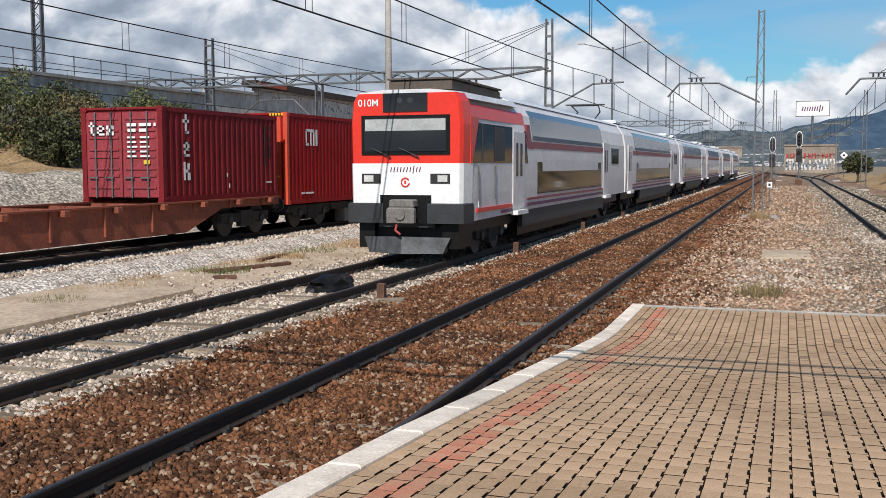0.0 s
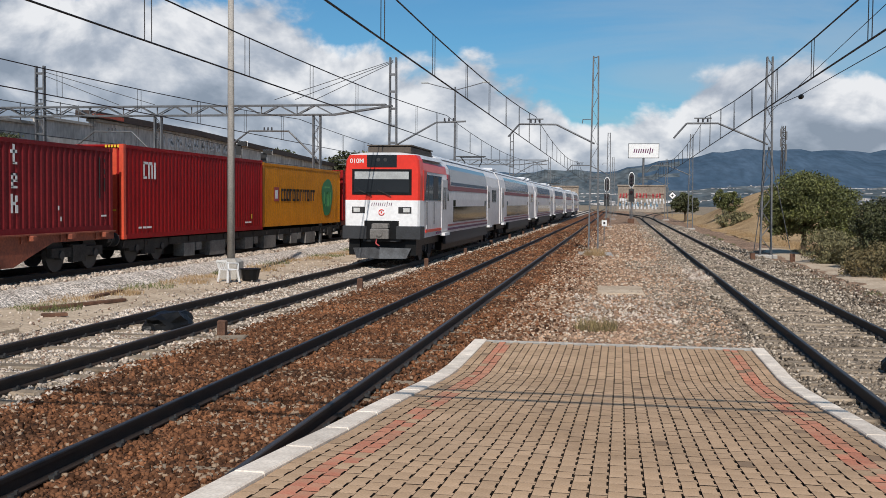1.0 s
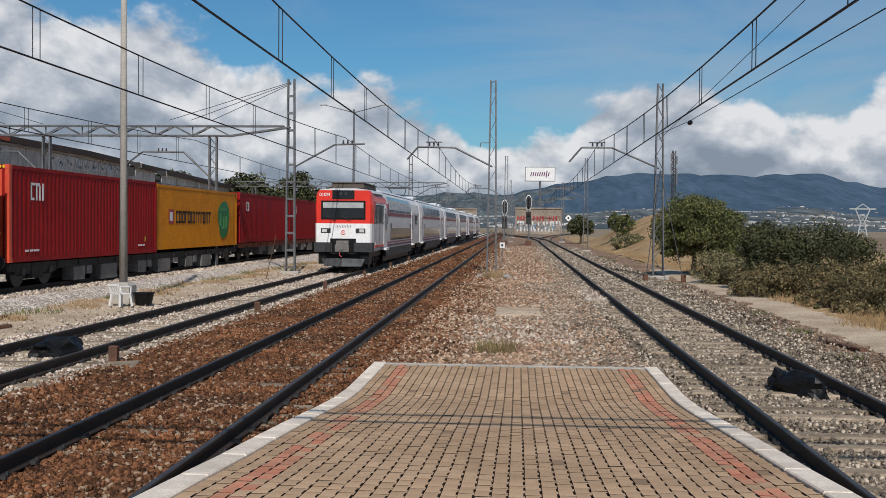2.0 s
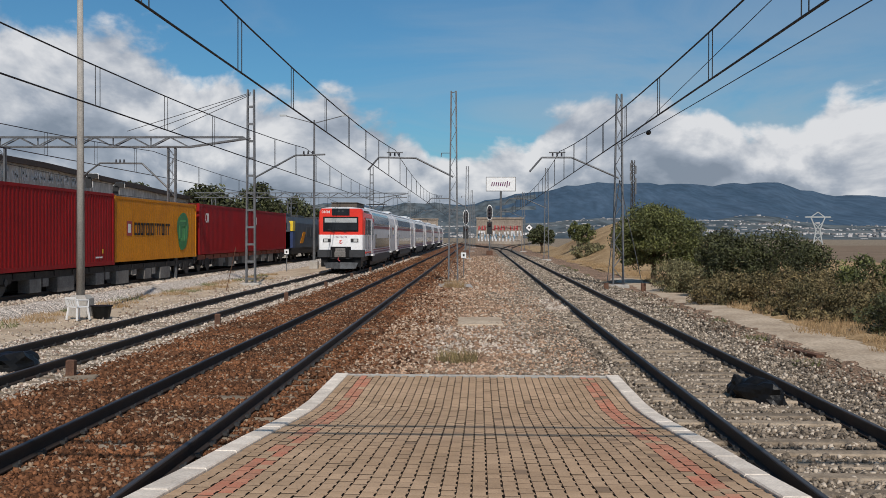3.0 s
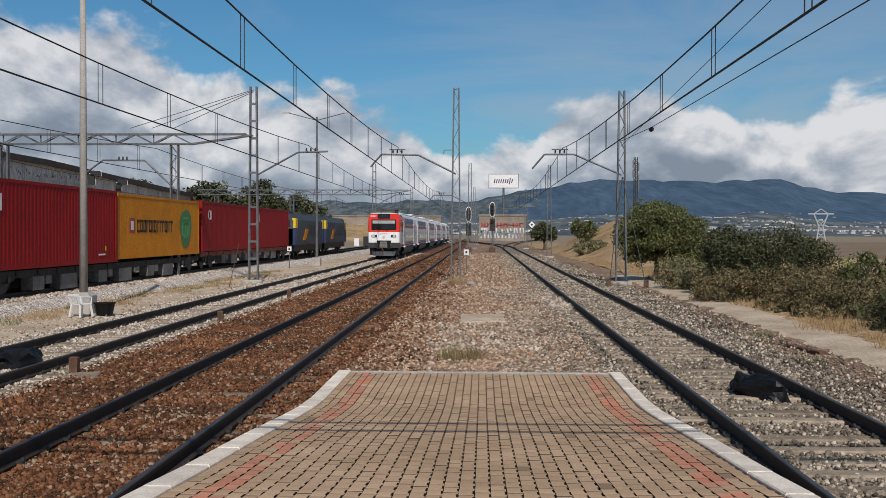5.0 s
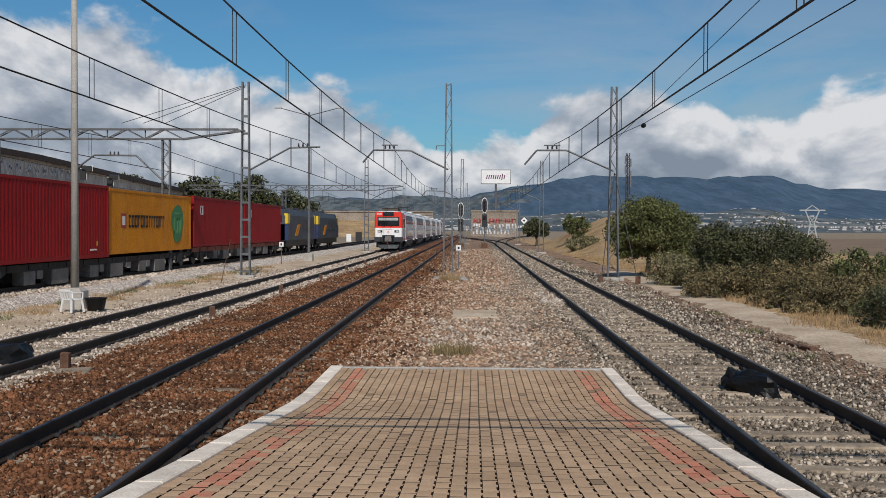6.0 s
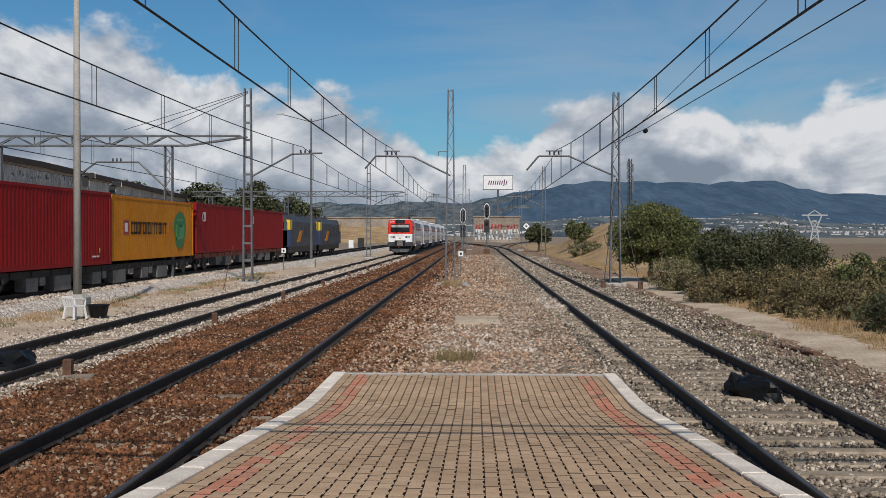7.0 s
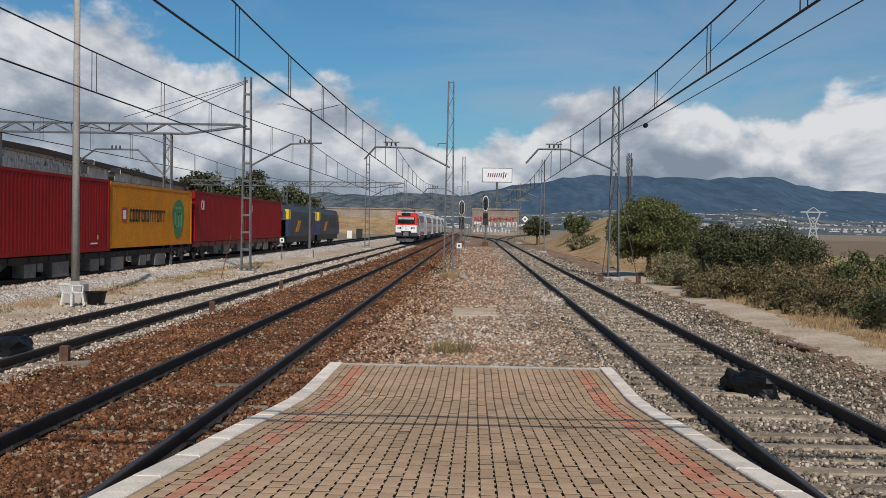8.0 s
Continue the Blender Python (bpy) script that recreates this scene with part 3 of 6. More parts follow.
flat = lambda z: (lambda x, y: z + bumpy(x, y, 1.1, 0.02, z))
def offrail(c, near=5.0):
    """Where loose stones may lie: clear of the rails, and mostly clear of the sleeper ends."""
    def keep(x, y):
        d = np.abs(x - c - SL * y)
        ends = (d > 0.95) & (d < 1.34) & (np.abs((y - near + 0.3) % 0.6 - 0.3) < 0.13)
        return (np.abs(d - 0.872) > 0.10) & ~(ends & (RNG.random(len(x)) < 0.72))
    return keep



GREY = lambda x, y: np.abs(np.abs(x - 3.86) - 0.872) > 0.10
stones("ballast_stones", MT["st_brown"], "loose rust-brown ballast stones", -7.1, -2.42, 4.5, 46, 72000, 0.0265, flat(-0.195), offrail(-3.98))
stones("ballast_stones", MT["st_pale"], "loose pale ballast stones", -10.7, -6.9, 8, 46, 27000, 0.027, flat(-0.20), offrail(-8.38))
stones("ballast_stones", MT["st_grey"], "loose grey ballast stones", 2.35, 7.3, 6, 46, 38000, 0.026, flat(-0.20), lambda x, y: GREY(x, y) & (RNG.random(len(x)) > (x - 5.2) / 2.2))
stones("ballast_stones", MT["st_mix"], "loose reddish stones and gravel", -2.4, 2.3, 16.9, 46, 17000, 0.027, flat(-0.195))
stones("ballast_stones", MT["st_brown"], "rust-brown stones straying onto the gravel", -2.4, 0.6, 16.9, 46, 9000, 0.030, flat(-0.19), lambda x, y: RNG.random(len(x)) > (x + 2.4) / 1.7)
stones("ballast_stones", MT["st_grey"], "grey stones straying onto the gravel", 0.2, 2.4, 16.9, 46, 11000, 0.026, flat(-0.19), lambda x, y: RNG.random(len(x)) < (x - 0.2 + 0.5 * np.sin(y * 0.5)) / 1.5)
stones("ballast_stones", MT["st_pale"], "pale stones round the cover slab", -1.2, 1.3, 21, 27.4, 900, 0.028, flat(-0.185))
stones("ballast_stones", MT["st_pale"], "pale ballast stones on the siding bank", -15.2, -13.4, 14, 60, 10000, 0.038, lambda x, y: 0.06 - 0.32 * np.clip(1 - (x + 13.95) / -0.6, 0, 1))
stones("ballast_stones", MT["st_pale"], "scattered pale stones on the trodden earth", -14.2, -10.7, 10, 60, 2200, 0.022, flat(-0.205))
# thinner scatter farther off
stones("ballast_stones", MT["st_brown"], "loose rust-brown ballast stones", -7.1, -1.2, 44, 120, 16000, 0.036, flat(-0.195), lambda x, y: offrail(-3.98)(x, y) & (RNG.random(len(x)) > (x + 2.4) / 1.2))
stones("ballast_stones", MT["st_pale"], "loose pale ballast stones", -10.7, -6.9, 44, 120, 9000, 0.036, flat(-0.20), offrail(-8.38))
stones("ballast_stones", MT["st_grey"], "loose grey ballast stones", 1.6, 6.6, 44, 120, 12000, 0.034, flat(-0.20), GREY)
stones("ballast_stones", MT["st_mix"], "loose reddish stones and gravel", -2.4, 2.3, 44, 120, 7000, 0.033, flat(-0.195))

# ---- tracks ----
RAIL = [(-0.07, -0.172), (0.07, -0.172), (0.07, -0.158), (0.012, -0.14), (0.010, -0.05), (0.036, -0.042), (0.036, -0.006), (0.028, 0.0), (-0.028, 0.0), (-0.036, -0.006), (-0.036, -0.042), (-0.010, -0.05), (-0.012, -0.14), (-0.07, -0.158)]


def track(cx, slope, z, y0, y1, near, label, show_sleepers=True, sleeper_z=-0.172):
    """Two rails on concrete sleepers with fastenings; returns the track's empty."""
    tr = empty("railway_track", pose(0, 0, 0), label, "railway track", "railway tracks", "structure")
    for s in (-1, 1):
        x = lambda y: cx + slope * y + s * 0.872
        r = part("rail", MB().sweep(RAIL, [(x(y), y, z, 1, 1) for y in (y0, (y0 + y1) / 2, y1)]), MT["rail"], tr)
        head = MB()
        head.sweep([(-0.027, 0.0), (0.027, 0.0), (0.022, 0.004), (-0.022, 0.004)], [(x(y), y, z, 1, 1) for y in (y0, y1)])
        part("running_surface", head, MT["railtop"], r, "worn grey running surface")
        if show_sleepers:
            clips = MB()
            y = near
            while y < 55:
                for d in (-1, 1):
                    clips.box(x(y) + d * 0.09 - 0.03, x(y) + d * 0.09 + 0.03, y - 0.05, y + 0.05, z - 0.172, z - 0.135)
                    clips.box(x(y) + d * 0.115 - 0.012, x(y) + d * 0.115 + 0.012, y - 0.015, y + 0.015, z - 0.14, z - 0.105)
                y += 0.6
            part("fastening", clips, MT["darksteel"], r, "rusty rail clips and bolts")["kind"] = "stuff"
    sl = MB().cbox(-1.3, 1.3, -0.13, 0.13, -0.16, 0.0, 0.02).mesh("sleeper", MT["sleeper"])
    y, k = near, 0
    while y < 110:
        ob = new("sleeper", sl)
        ob.parent = tr
        ob.matrix_basis = pose(cx + slope * y, y, z + sleeper_z + 0.012 * math.sin(k * 2.3), 0, 0, 0.6 * math.sin(k * 1.7))
        y, k = y + 0.6, k + 1
    return tr


track(-3.98, SL, 0.0, -8, 420, 5.0, "dark steel rails on sleepers nearly buried in brown ballast", sleeper_z=-0.197)
track(-8.38, SL, 0.0, -8, 420, 8.0, "dark steel rails on sleepers in pale ballast", sleeper_z=-0.178)
track(3.86, 0.0005, 0.0, -8, 150, 5.0, "dark steel rails on weathered sleepers in grey ballast", sleeper_z=-0.174)
track(-16.0, SL, 0.25, 2, 420, 12.0, "dark rails of the freight siding under the wagons", sleeper_z=-0.18)
# turnout: the single track swings across towards the main line, and a branch bears away
for pts, nm in (([(3.93, 150), (3.9, 172), (3.1, 196), (0.9, 224), (-2.4, 256), (-5.1, 290)], "a"), ([(3.93, 140), (4.3, 170), (5.6, 205), (8.2, 245), (12.5, 290), (19, 345)], "b")):
    tr = empty("railway_track", pose(0, 0, 0), "curving rails of a distant turnout", "railway track", "railway tracks", "structure")
    for s in (-0.872, 0.872):
        part("rail", MB().sweep(RAIL, [(x + s, y, 0.0, 1, 1) for x, y in pts]), MT["rail"], tr)

# ---- platform ----
def deck(y):
    return float(np.interp(y, [-20, 3.0, 6.4, 7.75, 9.7, 12.4, 13.6, 17], [0.72, 0.72, 0.50, 0.385, 0.245, 0.02, -0.06, -0.05]))


XL, XR, YE = -2.38, 2.28, 16.75
pf = MB()
ys = [-8, 3.0, 6.4, 7.75, 9.7, 12.4, 13.6, YE - 0.09]
for a, b in zip(ys, ys[1:]):
    za, zb = deck(a) - 0.035, deck(b) - 0.035
    x0, x1 = XL + 0.03, XR - 0.03
    pf.add([(x0, a, -0.5), (x1, a, -0.5), (x1, b, -0.5), (x0, b, -0.5), (x0, a, za), (x1, a, za), (x1, b, zb), (x0, b, zb)],
           [(4, 5, 6, 7), (0, 1, 5, 4), (1, 2, 6, 5), (2, 3, 7, 6), (3, 0, 4, 7)])
platform = new("platform", pf.mesh("platform", MT["joint"]))
tagged(platform, "station platform ramp of brown pavers with pale kerbs", "platform", kind="structure")
part("retaining_face", MB().box(XL + 0.02, XL + 0.06, -8, YE - 0.2, -0.45, -0.12).box(XR - 0.06, XR - 0.02, -8, YE - 0.2, -0.45, -0.12), MT["concrete"], platform, "grey concrete platform face")

# kerb stones along both sides, about a metre each
for side, xo in ((-1, XL), (1, XR)):
    y, k = -7.0, 0
    while y < YE - 0.2:
        L = min(1.0, YE - y)
        mb = MB()
        a, b = y + 0.006, y + L - 0.006
        za, zb = deck(a) + 0.028, deck(b) + 0.028
        xi, xq = (xo, xo + 0.21) if side < 0 else (xo - 0.21, xo)
        c = 0.012
        vs = [(xi, a, za - 0.6), (xq, a, za - 0.6), (xq, b, zb - 0.6), (xi, b, zb - 0.6), (xi, a, za - c), (xq, a, za - c), (xq, b, zb - c), (xi, b, zb - c),
              (xi + c, a + c, za), (xq - c, a + c, za), (xq - c, b - c, zb), (xi + c, b - c, zb)]
        fs = [(0, 3, 2, 1), (8, 9, 10, 11)]
        for q in (0, 4):
            fs += [(q + i, q + (i + 1) % 4, q + 4 + (i + 1) % 4, q + 4 + i) for i in range(4)]
        part("kerb_stone", mb.add(vs, fs), MT["kerb"], platform)
        y, k = y + L, k + 1
part("end_edging", MB().cbox(XL + 0.21, XR - 0.21, YE - 0.09, YE, -0.4, -0.035, 0.01), MT["concrete"], platform, "thin concrete edging at the platform end")


# ---- catenary ----
def lattice(name, x, y, z0, z1, w0, w1, label, group="catenary masts", ladder=False, panel=0.62):
    """A lattice mast of two channels, tapering, laced by flats."""
    e = empty(name, pose(x, y, z0), label, "catenary mast", group)
    H = z1 - z0
    wid = lambda z: w0 + (w1 - w0) * z / H
    for s in (-1, 1):
        for t in (-1, 1):
            part("leg", MB().bar((s * w0 / 2, t * 0.09, 0), (s * w1 / 2, t * 0.07, H), 0.075, 0.075), MT["galv"], e)
    lac = MB()
    z, k = 0.3, 0
    while z < H - 0.05:
        zn = min(z + panel, H - 0.03)
        for t in (-0.09, 0.09):
            if ladder:
                lac.box(-wid(z) / 2, wid(z) / 2, t - 0.006, t + 0.006, z - 0.05, z + 0.05)
            else:
                s = 1 if k % 2 else -1
                lac.bar((-s * wid(z) / 2, t, z), (s * wid(zn) / 2, t, zn), 0.055, 0.014)
        z, k = zn if not ladder else z + panel, k + 1
    part("lacing", lac, MT["galv"], e)["kind"] = "stuff"
    part("foot", MB().cbox(-w0 / 2 - 0.25, w0 / 2 + 0.25, -0.35, 0.35, -0.3, 0.10, 0.03), MT["concrete"], e, "concrete foundation")
    return e


def arm(e, pts, top):
    """A bent tube bracket with insulators, in the mast's own space."""
    part("bracket", MB().line(pts, 0.045, 8), MT["galv"], e)
    for dx in (-0.22, 0.0, 0.22):
        ins = MB()
        for k in range(2):
            ins.tube((top[0] + dx, 0, top[2] + 0.04 + 0.08 * k), (top[0] + dx, 0, top[2] + 0.12 + 0.08 * k), 0.05, 0.035, 8)
        part("insulator", ins, MT["porcelain"], e, "dark ribbed insulator")
    part("yoke", MB().box(top[0] - 0.4, top[0] + 0.4, -0.05, 0.05, top[2] + 0.20, top[2] + 0.25), MT["galv"], e)


def mast_m(x, y):
    e = lattice("catenary_mast", x, y, -0.2, 9.5, 0.46, 0.24, "tall grey lattice mast with a bent bracket over the track", ladder=False)
    arm(e, [(0.0, 0, 5.4), (-1.9, 0, 6.35), (-3.75, 0, 6.38), (-4.3, 0, 5.75)], (-2.95, 0, 6.4))
    part("tie", MB().line([(-0.2, 0, 6.6), (-0.6, 0, 6.6), (-0.62, 0, 6.4)], 0.02), MT["galv"], e)
    return e


def mast_r(x, y):
    e = lattice("catenary_mast", x, y, -0.2, 9.2, 0.50, 0.24, "tall grey lattice mast leaning its bracket over the single track")
    arm(e, [(0.0, 0, 5.3), (-2.3, 0, 6.3), (-3.75, 0, 6.3), (-4.35, 0, 5.6)], (-3.0, 0, 6.32))
    return e


for y in (51.0, 106, 161, 216):
    mast_m(-1.35, y)
for y in (50.0, 104, 160):
    e = mast_r(6.75, y)
    if y < 60:
        part("stay", MB().line([(0.05, 0.1, 5.2), (-0.95, -3.0, 0.0)], 0.02).line([(0.05, 0, 5.2), (0.75, -3.0, 0.0)], 0.02), MT["darksteel"], e, "dark stay cables")
        for q in (-0.95, 0.75):
            part("anchor", MB().box(q - 0.1, q + 0.1, -3.1, -2.9, -0.2, 0.3), MT["rust"], e)
for y in (50.0, 106, 162):
    e = lattice("catenary_mast", -11.35, y, -0.2, 9.45, 0.44, 0.30, "grey ladder-braced mast between the tracks", ladder=True, panel=0.85)
    part("bracket", MB().line([(0.2, 0, 5.3), (2.2, 0, 6.4), (3.7, 0, 6.45)], 0.045, 8), MT["galv"], e)
    if y < 60:
        first_l = e
    for dx in (-0.22, 0, 0.22):
        part("insulator", MB().tube((2.85 + dx, 0, 6.46), (2.85 + dx, 0, 6.62), 0.05, 0.035, 8), MT["porcelain"], e, "dark ribbed insulator")

part("stay", MB().line([(0, 0, 9.5), (-6.2, 0, 7.6)], 0.016).line([(0, 0, 9.4), (-4.0, 0, 7.6)], 0.016).line([(0, 0, 9.45), (-5.1, 0, 7.6)], 0.016), MT["darksteel"], first_l, "thin stay cables")
e = empty("feeder_cable", pose(0, 0, 0), "sagging black feeder cable with a round marker ball", "cable")
part("cable", MB().line([(6.72, 50.0, 6.75), (7.12, 43.5, 6.74), (7.0, 18.5, 6.5), (7.1, -6, 6.6)], 0.014), MT["wire"], e)
BX0 = 7.12
part("marker_ball", MB().tube((BX0, 43.4, 6.66), (BX0, 43.6, 6.66), 0.10, 0.10, 12).tube((BX0, 43.3, 6.66), (BX0, 43.4, 6.66), 0.05, 0.10, 12).tube((BX0, 43.6, 6.66), (BX0, 43.7, 6.66), 0.10, 0.05, 12), MT["black"], e, "black marker ball")
e = empty("feeder_cable", pose(0, 0, 0), "thin black cable climbing from the mast over the single track", "cable")
part("cable", MB().line([(6.72, 50.0, 6.5), (6.0, 21.2, 7.15), (5.3, -6, 7.8)], 0.010), MT["wire"], e)
# portal over the yard tracks
gantry = empty("gantry", pose(0, 50.0, 0), "grey lattice portal beam across the yard tracks", "gantry")
def beam(e, x0, x1, y, z0, z1):
    for t in (-0.15, 0.15):
        part("chord", MB().bar((x0, y + t, z1), (x1 - 0.3, y + t, z1), 0.08), MT["galv"], e)
        part("chord", MB().bar((x0, y + t, z0), (x1 - 3.0, y + t, z0), 0.08).bar((x1 - 3.0, y + t, z0), (x1, y + t, z1 - 0.05), 0.08), MT["galv"], e)
    br = MB()
    x, k = x0, 0
    while x < x1 - 3.6:
        for t in (-0.15, 0.15):
            br.bar((x, y + t, z0 if k % 2 else z1), (x + 0.95, y + t, z1 if k % 2 else z0), 0.05)
        if k % 2:
            br.bar((x, y, z0), (x, y, z1), 0.05)
        x, k = x + 0.95, k + 1
    part("bracing", br, MT["galv"], e)["kind"] = "stuff"


beam(gantry, -42.0, -11.4, 0, 6.62, 7.10)
for x, top in ((-23.9, 7.5), (-15.3, 7.5)):
    m = lattice("gantry_post", x, 50.0, -0.2, 6.59, 0.36, 0.36, "grey lattice post under the portal beam", "gantry posts", panel=0.5)
    part("bracket", MB().line([(0, 0, 4.6), (-1.5, 0, 6.0), (-3.6, 0, 6.02), (-4.6, 0, 5.3)], 0.045, 8), MT["galv"], m)
    for dx in (-0.2, 0, 0.2):
        part("insulator", MB().tube((-2.6 + dx, 0, 6.04), (-2.6 + dx, 0, 6.20), 0.05, 0.035, 8), MT["porcelain"], m, "dark ribbed insulator")
m = lattice("catenary_mast", -30.6, 50.0, -0.2, 9.3, 0.5, 0.45, "dark ladder-braced mast at the portal beam", ladder=True, panel=0.8)
part("stay", MB().line([(0.2, 0, 9.2), (6.5, 0, 7.4)], 0.018).line([(0.2, 0, 9.0), (4.5, 0, 7.4)], 0.018), MT["darksteel"], m)
m = lattice("catenary_mast", -33.7, 40.0, -0.2, 10.4, 0.55, 0.5, "grey lattice mast by the embankment", panel=0.5)
gantry2 = empty("gantry", pose(0, 106.0, 0), "distant grey lattice portal beam across the yard tracks", "gantry")
beam(gantry2, -30.0, -7.5, 0, 6.2, 6.7)
for x in (-28.0, -20.0):
    lattice("gantry_post", x, 106.0, -0.2, 6.2, 0.4, 0.4, "grey lattice post under the portal beam", "gantry posts", panel=0.6)


def sag(y, y0, y1, top, low):
    u = (y - y0) / (y1 - y0)
    return top - (top - low) * 4 * u * (1 - u)


def catenary(cx, slope, zc, ztop, zlow, spans, r=0.016, drop=True):
    e = empty("overhead_line", pose(0, 0, 0), "black catenary wire with droppers over the track", "overhead line", "overhead lines")
    x = lambda y: cx + slope * y
    part("contact_wire", MB().line([(x(y), y, zc) for y in (spans[0], spans[-1])], r * 1.1), MT["wire"], e)
    mes, dr = MB(), MB()
    for a, b in zip(spans, spans[1:]):
        n = 14
        yy = [a + (b - a) * k / n for k in range(n + 1)]
        mes.line([(x(y), y, sag(y, a, b, ztop, zlow)) for y in yy], r)
        if drop and a < 120:
            k = a + 3.2
            while k < b - 1:
                z = sag(k, a, b, ztop, zlow)
                for d in (0, 0.28):
                    dr.tube((x(k + d), k + d, zc), (x(k + d), k + d, z), r * 0.55, r * 0.55, 5)
                k += 5.0
    part("messenger_wire", mes, MT["wire"], e)
    if drop:
        part("dropper", dr, MT["wire"], e)["kind"] = "stuff"
    return e


catenary(-4.05, SL, 5.05, 6.55, 5.94, [-6, 51, 106, 161, 216, 271])
catenary(-8.4, SL, 5.1, 6.55, 5.98, [-6, 50, 106, 162, 218])
catenary(3.87, 0, 4.90, 6.4, 5.70, [-6, 50, 104, 160])
catenary(-16.0, SL, 5.2, 6.4, 5.9, [-6, 50, 106, 162, 218])
catenary(-26.5, SL, 5.2, 6.5, 5.9, [0, 50, 106, 162])

# ---- poles, lamps ----
e = empty("lamp_post", pose(-12.1, 30.4, -0.2), "slender grey concrete lamp post on a square footing", "lamp post")
part("post", MB().tube((0, 0, 0.5), (0, 0, 12.0), 0.125, 0.075, 14), MT["concrete"], e, smooth=True)
part("footing", MB().cbox(-0.30, 0.30, -0.30, 0.30, -0.1, 0.62, 0.10), MT["concrete"], e, "weathered concrete footing")
e = empty("street_lamp", pose(-12.3, 75.0, -0.2), "slender grey double-armed lamp post", "street lamp")
part("post", MB().tube((0, 0, 0), (0, 0, 11.0), 0.11, 0.06, 10), MT["galv"], e)
part("footing", MB().cbox(-0.3, 0.3, -0.3, 0.3, -0.1, 0.6, 0.08), MT["concrete"], e)
for s in (-1, 1):
    part("arm", MB().line([(0, 0, 10.75), (s * 2.1, 0, 11.3)], 0.035), MT["galv"], e)
    part("lamp_head", MB().cbox(s * 2.3 - 0.26, s * 2.3 + 0.26, -0.11, 0.11, 11.28, 11.40, 0.05), MT["blind"], e)


# ---- freight train ----
def container(name, y0, L, H, z, material, label, group, frame_mat=None, end_door=False, fold=0.02):
    """A corrugated container; its side faces +x at the siding's edge."""
    W = 2.44
    e = empty(name, pose(-14.82 + SL * y0 - W / 2, y0, z), label, "container", group)
    fm = frame_mat or material
    # corrugated walls
    n = max(8, int(L / 0.28))
    prof = []
    for k in range(n):
        a, s = 0.12 + k * (L - 0.24) / n, (L - 0.24) / n
        prof += [(a, 0.0), (a + s * 0.34, 0.0), (a + s * 0.5, -fold), (a + s * 0.84, -fold)]
    prof.append((L - 0.12, 0.0))
    for s in (-1, 1):
        mb = MB()
        for zz in (0.16, H - 0.12):
            mb.v += [(s * (W / 2 - 0.02 + d), y, zz) for y, d in prof]
        m = len(prof)
        mb.f += [(i, i + 1, m + i + 1, m + i) for i in range(m - 1)]
        part("side_wall", mb, material, e)
    part("core", MB().box(-W / 2 + 0.09, W / 2 - 0.09, 0.07, L - 0.07, 0.12, H - 0.06), material, e)
    part("roof", MB().cbox(-W / 2 + 0.02, W / 2 - 0.02, 0.02, L - 0.02, H - 0.07, H - 0.01, 0.02), material, e)
    for sx in (-1, 1):
        for yy in (0, L):
            part("corner_post", MB().box(sx * W / 2 - sx * 0.14, sx * W / 2, yy + (-0.0 if yy == 0 else -0.14), yy + (0.14 if yy == 0 else 0), 0, H), fm if yy == 0 else material, e)
            for zz in (0, H - 0.118):
                part("corner_casting", MB().cbox(min(sx * (W / 2 + 0.006), sx * (W / 2 - 0.17)), max(sx * (W / 2 + 0.006), sx * (W / 2 - 0.17)), yy - 0.006 if yy == 0 else yy - 0.172, yy + 0.172 if yy == 0 else yy + 0.006, zz - 0.004, zz + 0.122, 0.012), fm if yy == 0 else material, e)
        part("bottom_rail", MB().box(sx * W / 2 - sx * 0.10, sx * W / 2 - sx * 0.005, 0.14, L - 0.14, 0.0, 0.16), material, e)
        part("top_rail", MB().box(sx * W / 2 - sx * 0.08, sx * W / 2 - sx * 0.008, 0.14, L - 0.14, H - 0.12, H - 0.01), material, e)
    if end_door:
        for s in (-1, 1):
            d = part("door", MB().box(s * 0.02, s * (W / 2 - 0.14), 0.03, 0.08, 0.14, H - 0.14), MT["c_door"], e, "maroon steel door leaf")
            pan = MB()
            for k in range(4):
                zz = 0.30 + k * (H - 0.5) / 4
                pan.cbox(min(s * 0.10, s * 1.0), max(s * 0.10, s * 1.0), 0.0, 0.03, zz + 0.06, zz + 0.10, 0.005)
                pan.cbox(min(s * 0.10, s * 1.0), max(s * 0.10, s * 1.0), 0.005, 0.03, zz + 0.36, zz + 0.42, 0.005)
            part("rib", pan, MT["c_door"], d)
            for xx in (0.30, 0.78):
                part("locking_bar", MB().tube((s * xx, -0.02, 0.12), (s * xx, -0.02, H - 0.12), 0.02, 0.02, 8), MT["galv"], d, "grey locking bar")
                part("handle", MB().box(s * xx - 0.22, s * xx + 0.05, -0.035, -0.02, 0.62, 0.66), MT["galv"], d)
    else:
        mb = MB()
        for k in range(6):
            x = -W / 2 + 0.2 + k * 0.36
            mb.box(x, x + 0.2, 0.03, 0.09, 0.16, H - 0.12)
        part("end_wall", mb, fm, e)
    return e


def letters(e, text, size, m, material, name="lettering"):
    cu = bpy.data.curves.new(name, "FONT")
    cu.body, cu.size, cu.extrude, cu.offset = text, size, 0.002, 0.002
    tmp = bpy.data.objects.new(name, cu)
    me = bpy.data.meshes.new_from_object(tmp)
    bpy.data.objects.remove(tmp)
    me.materials.clear()
    me.materials.append(material)
    return part(name, me, material, e, at=m)


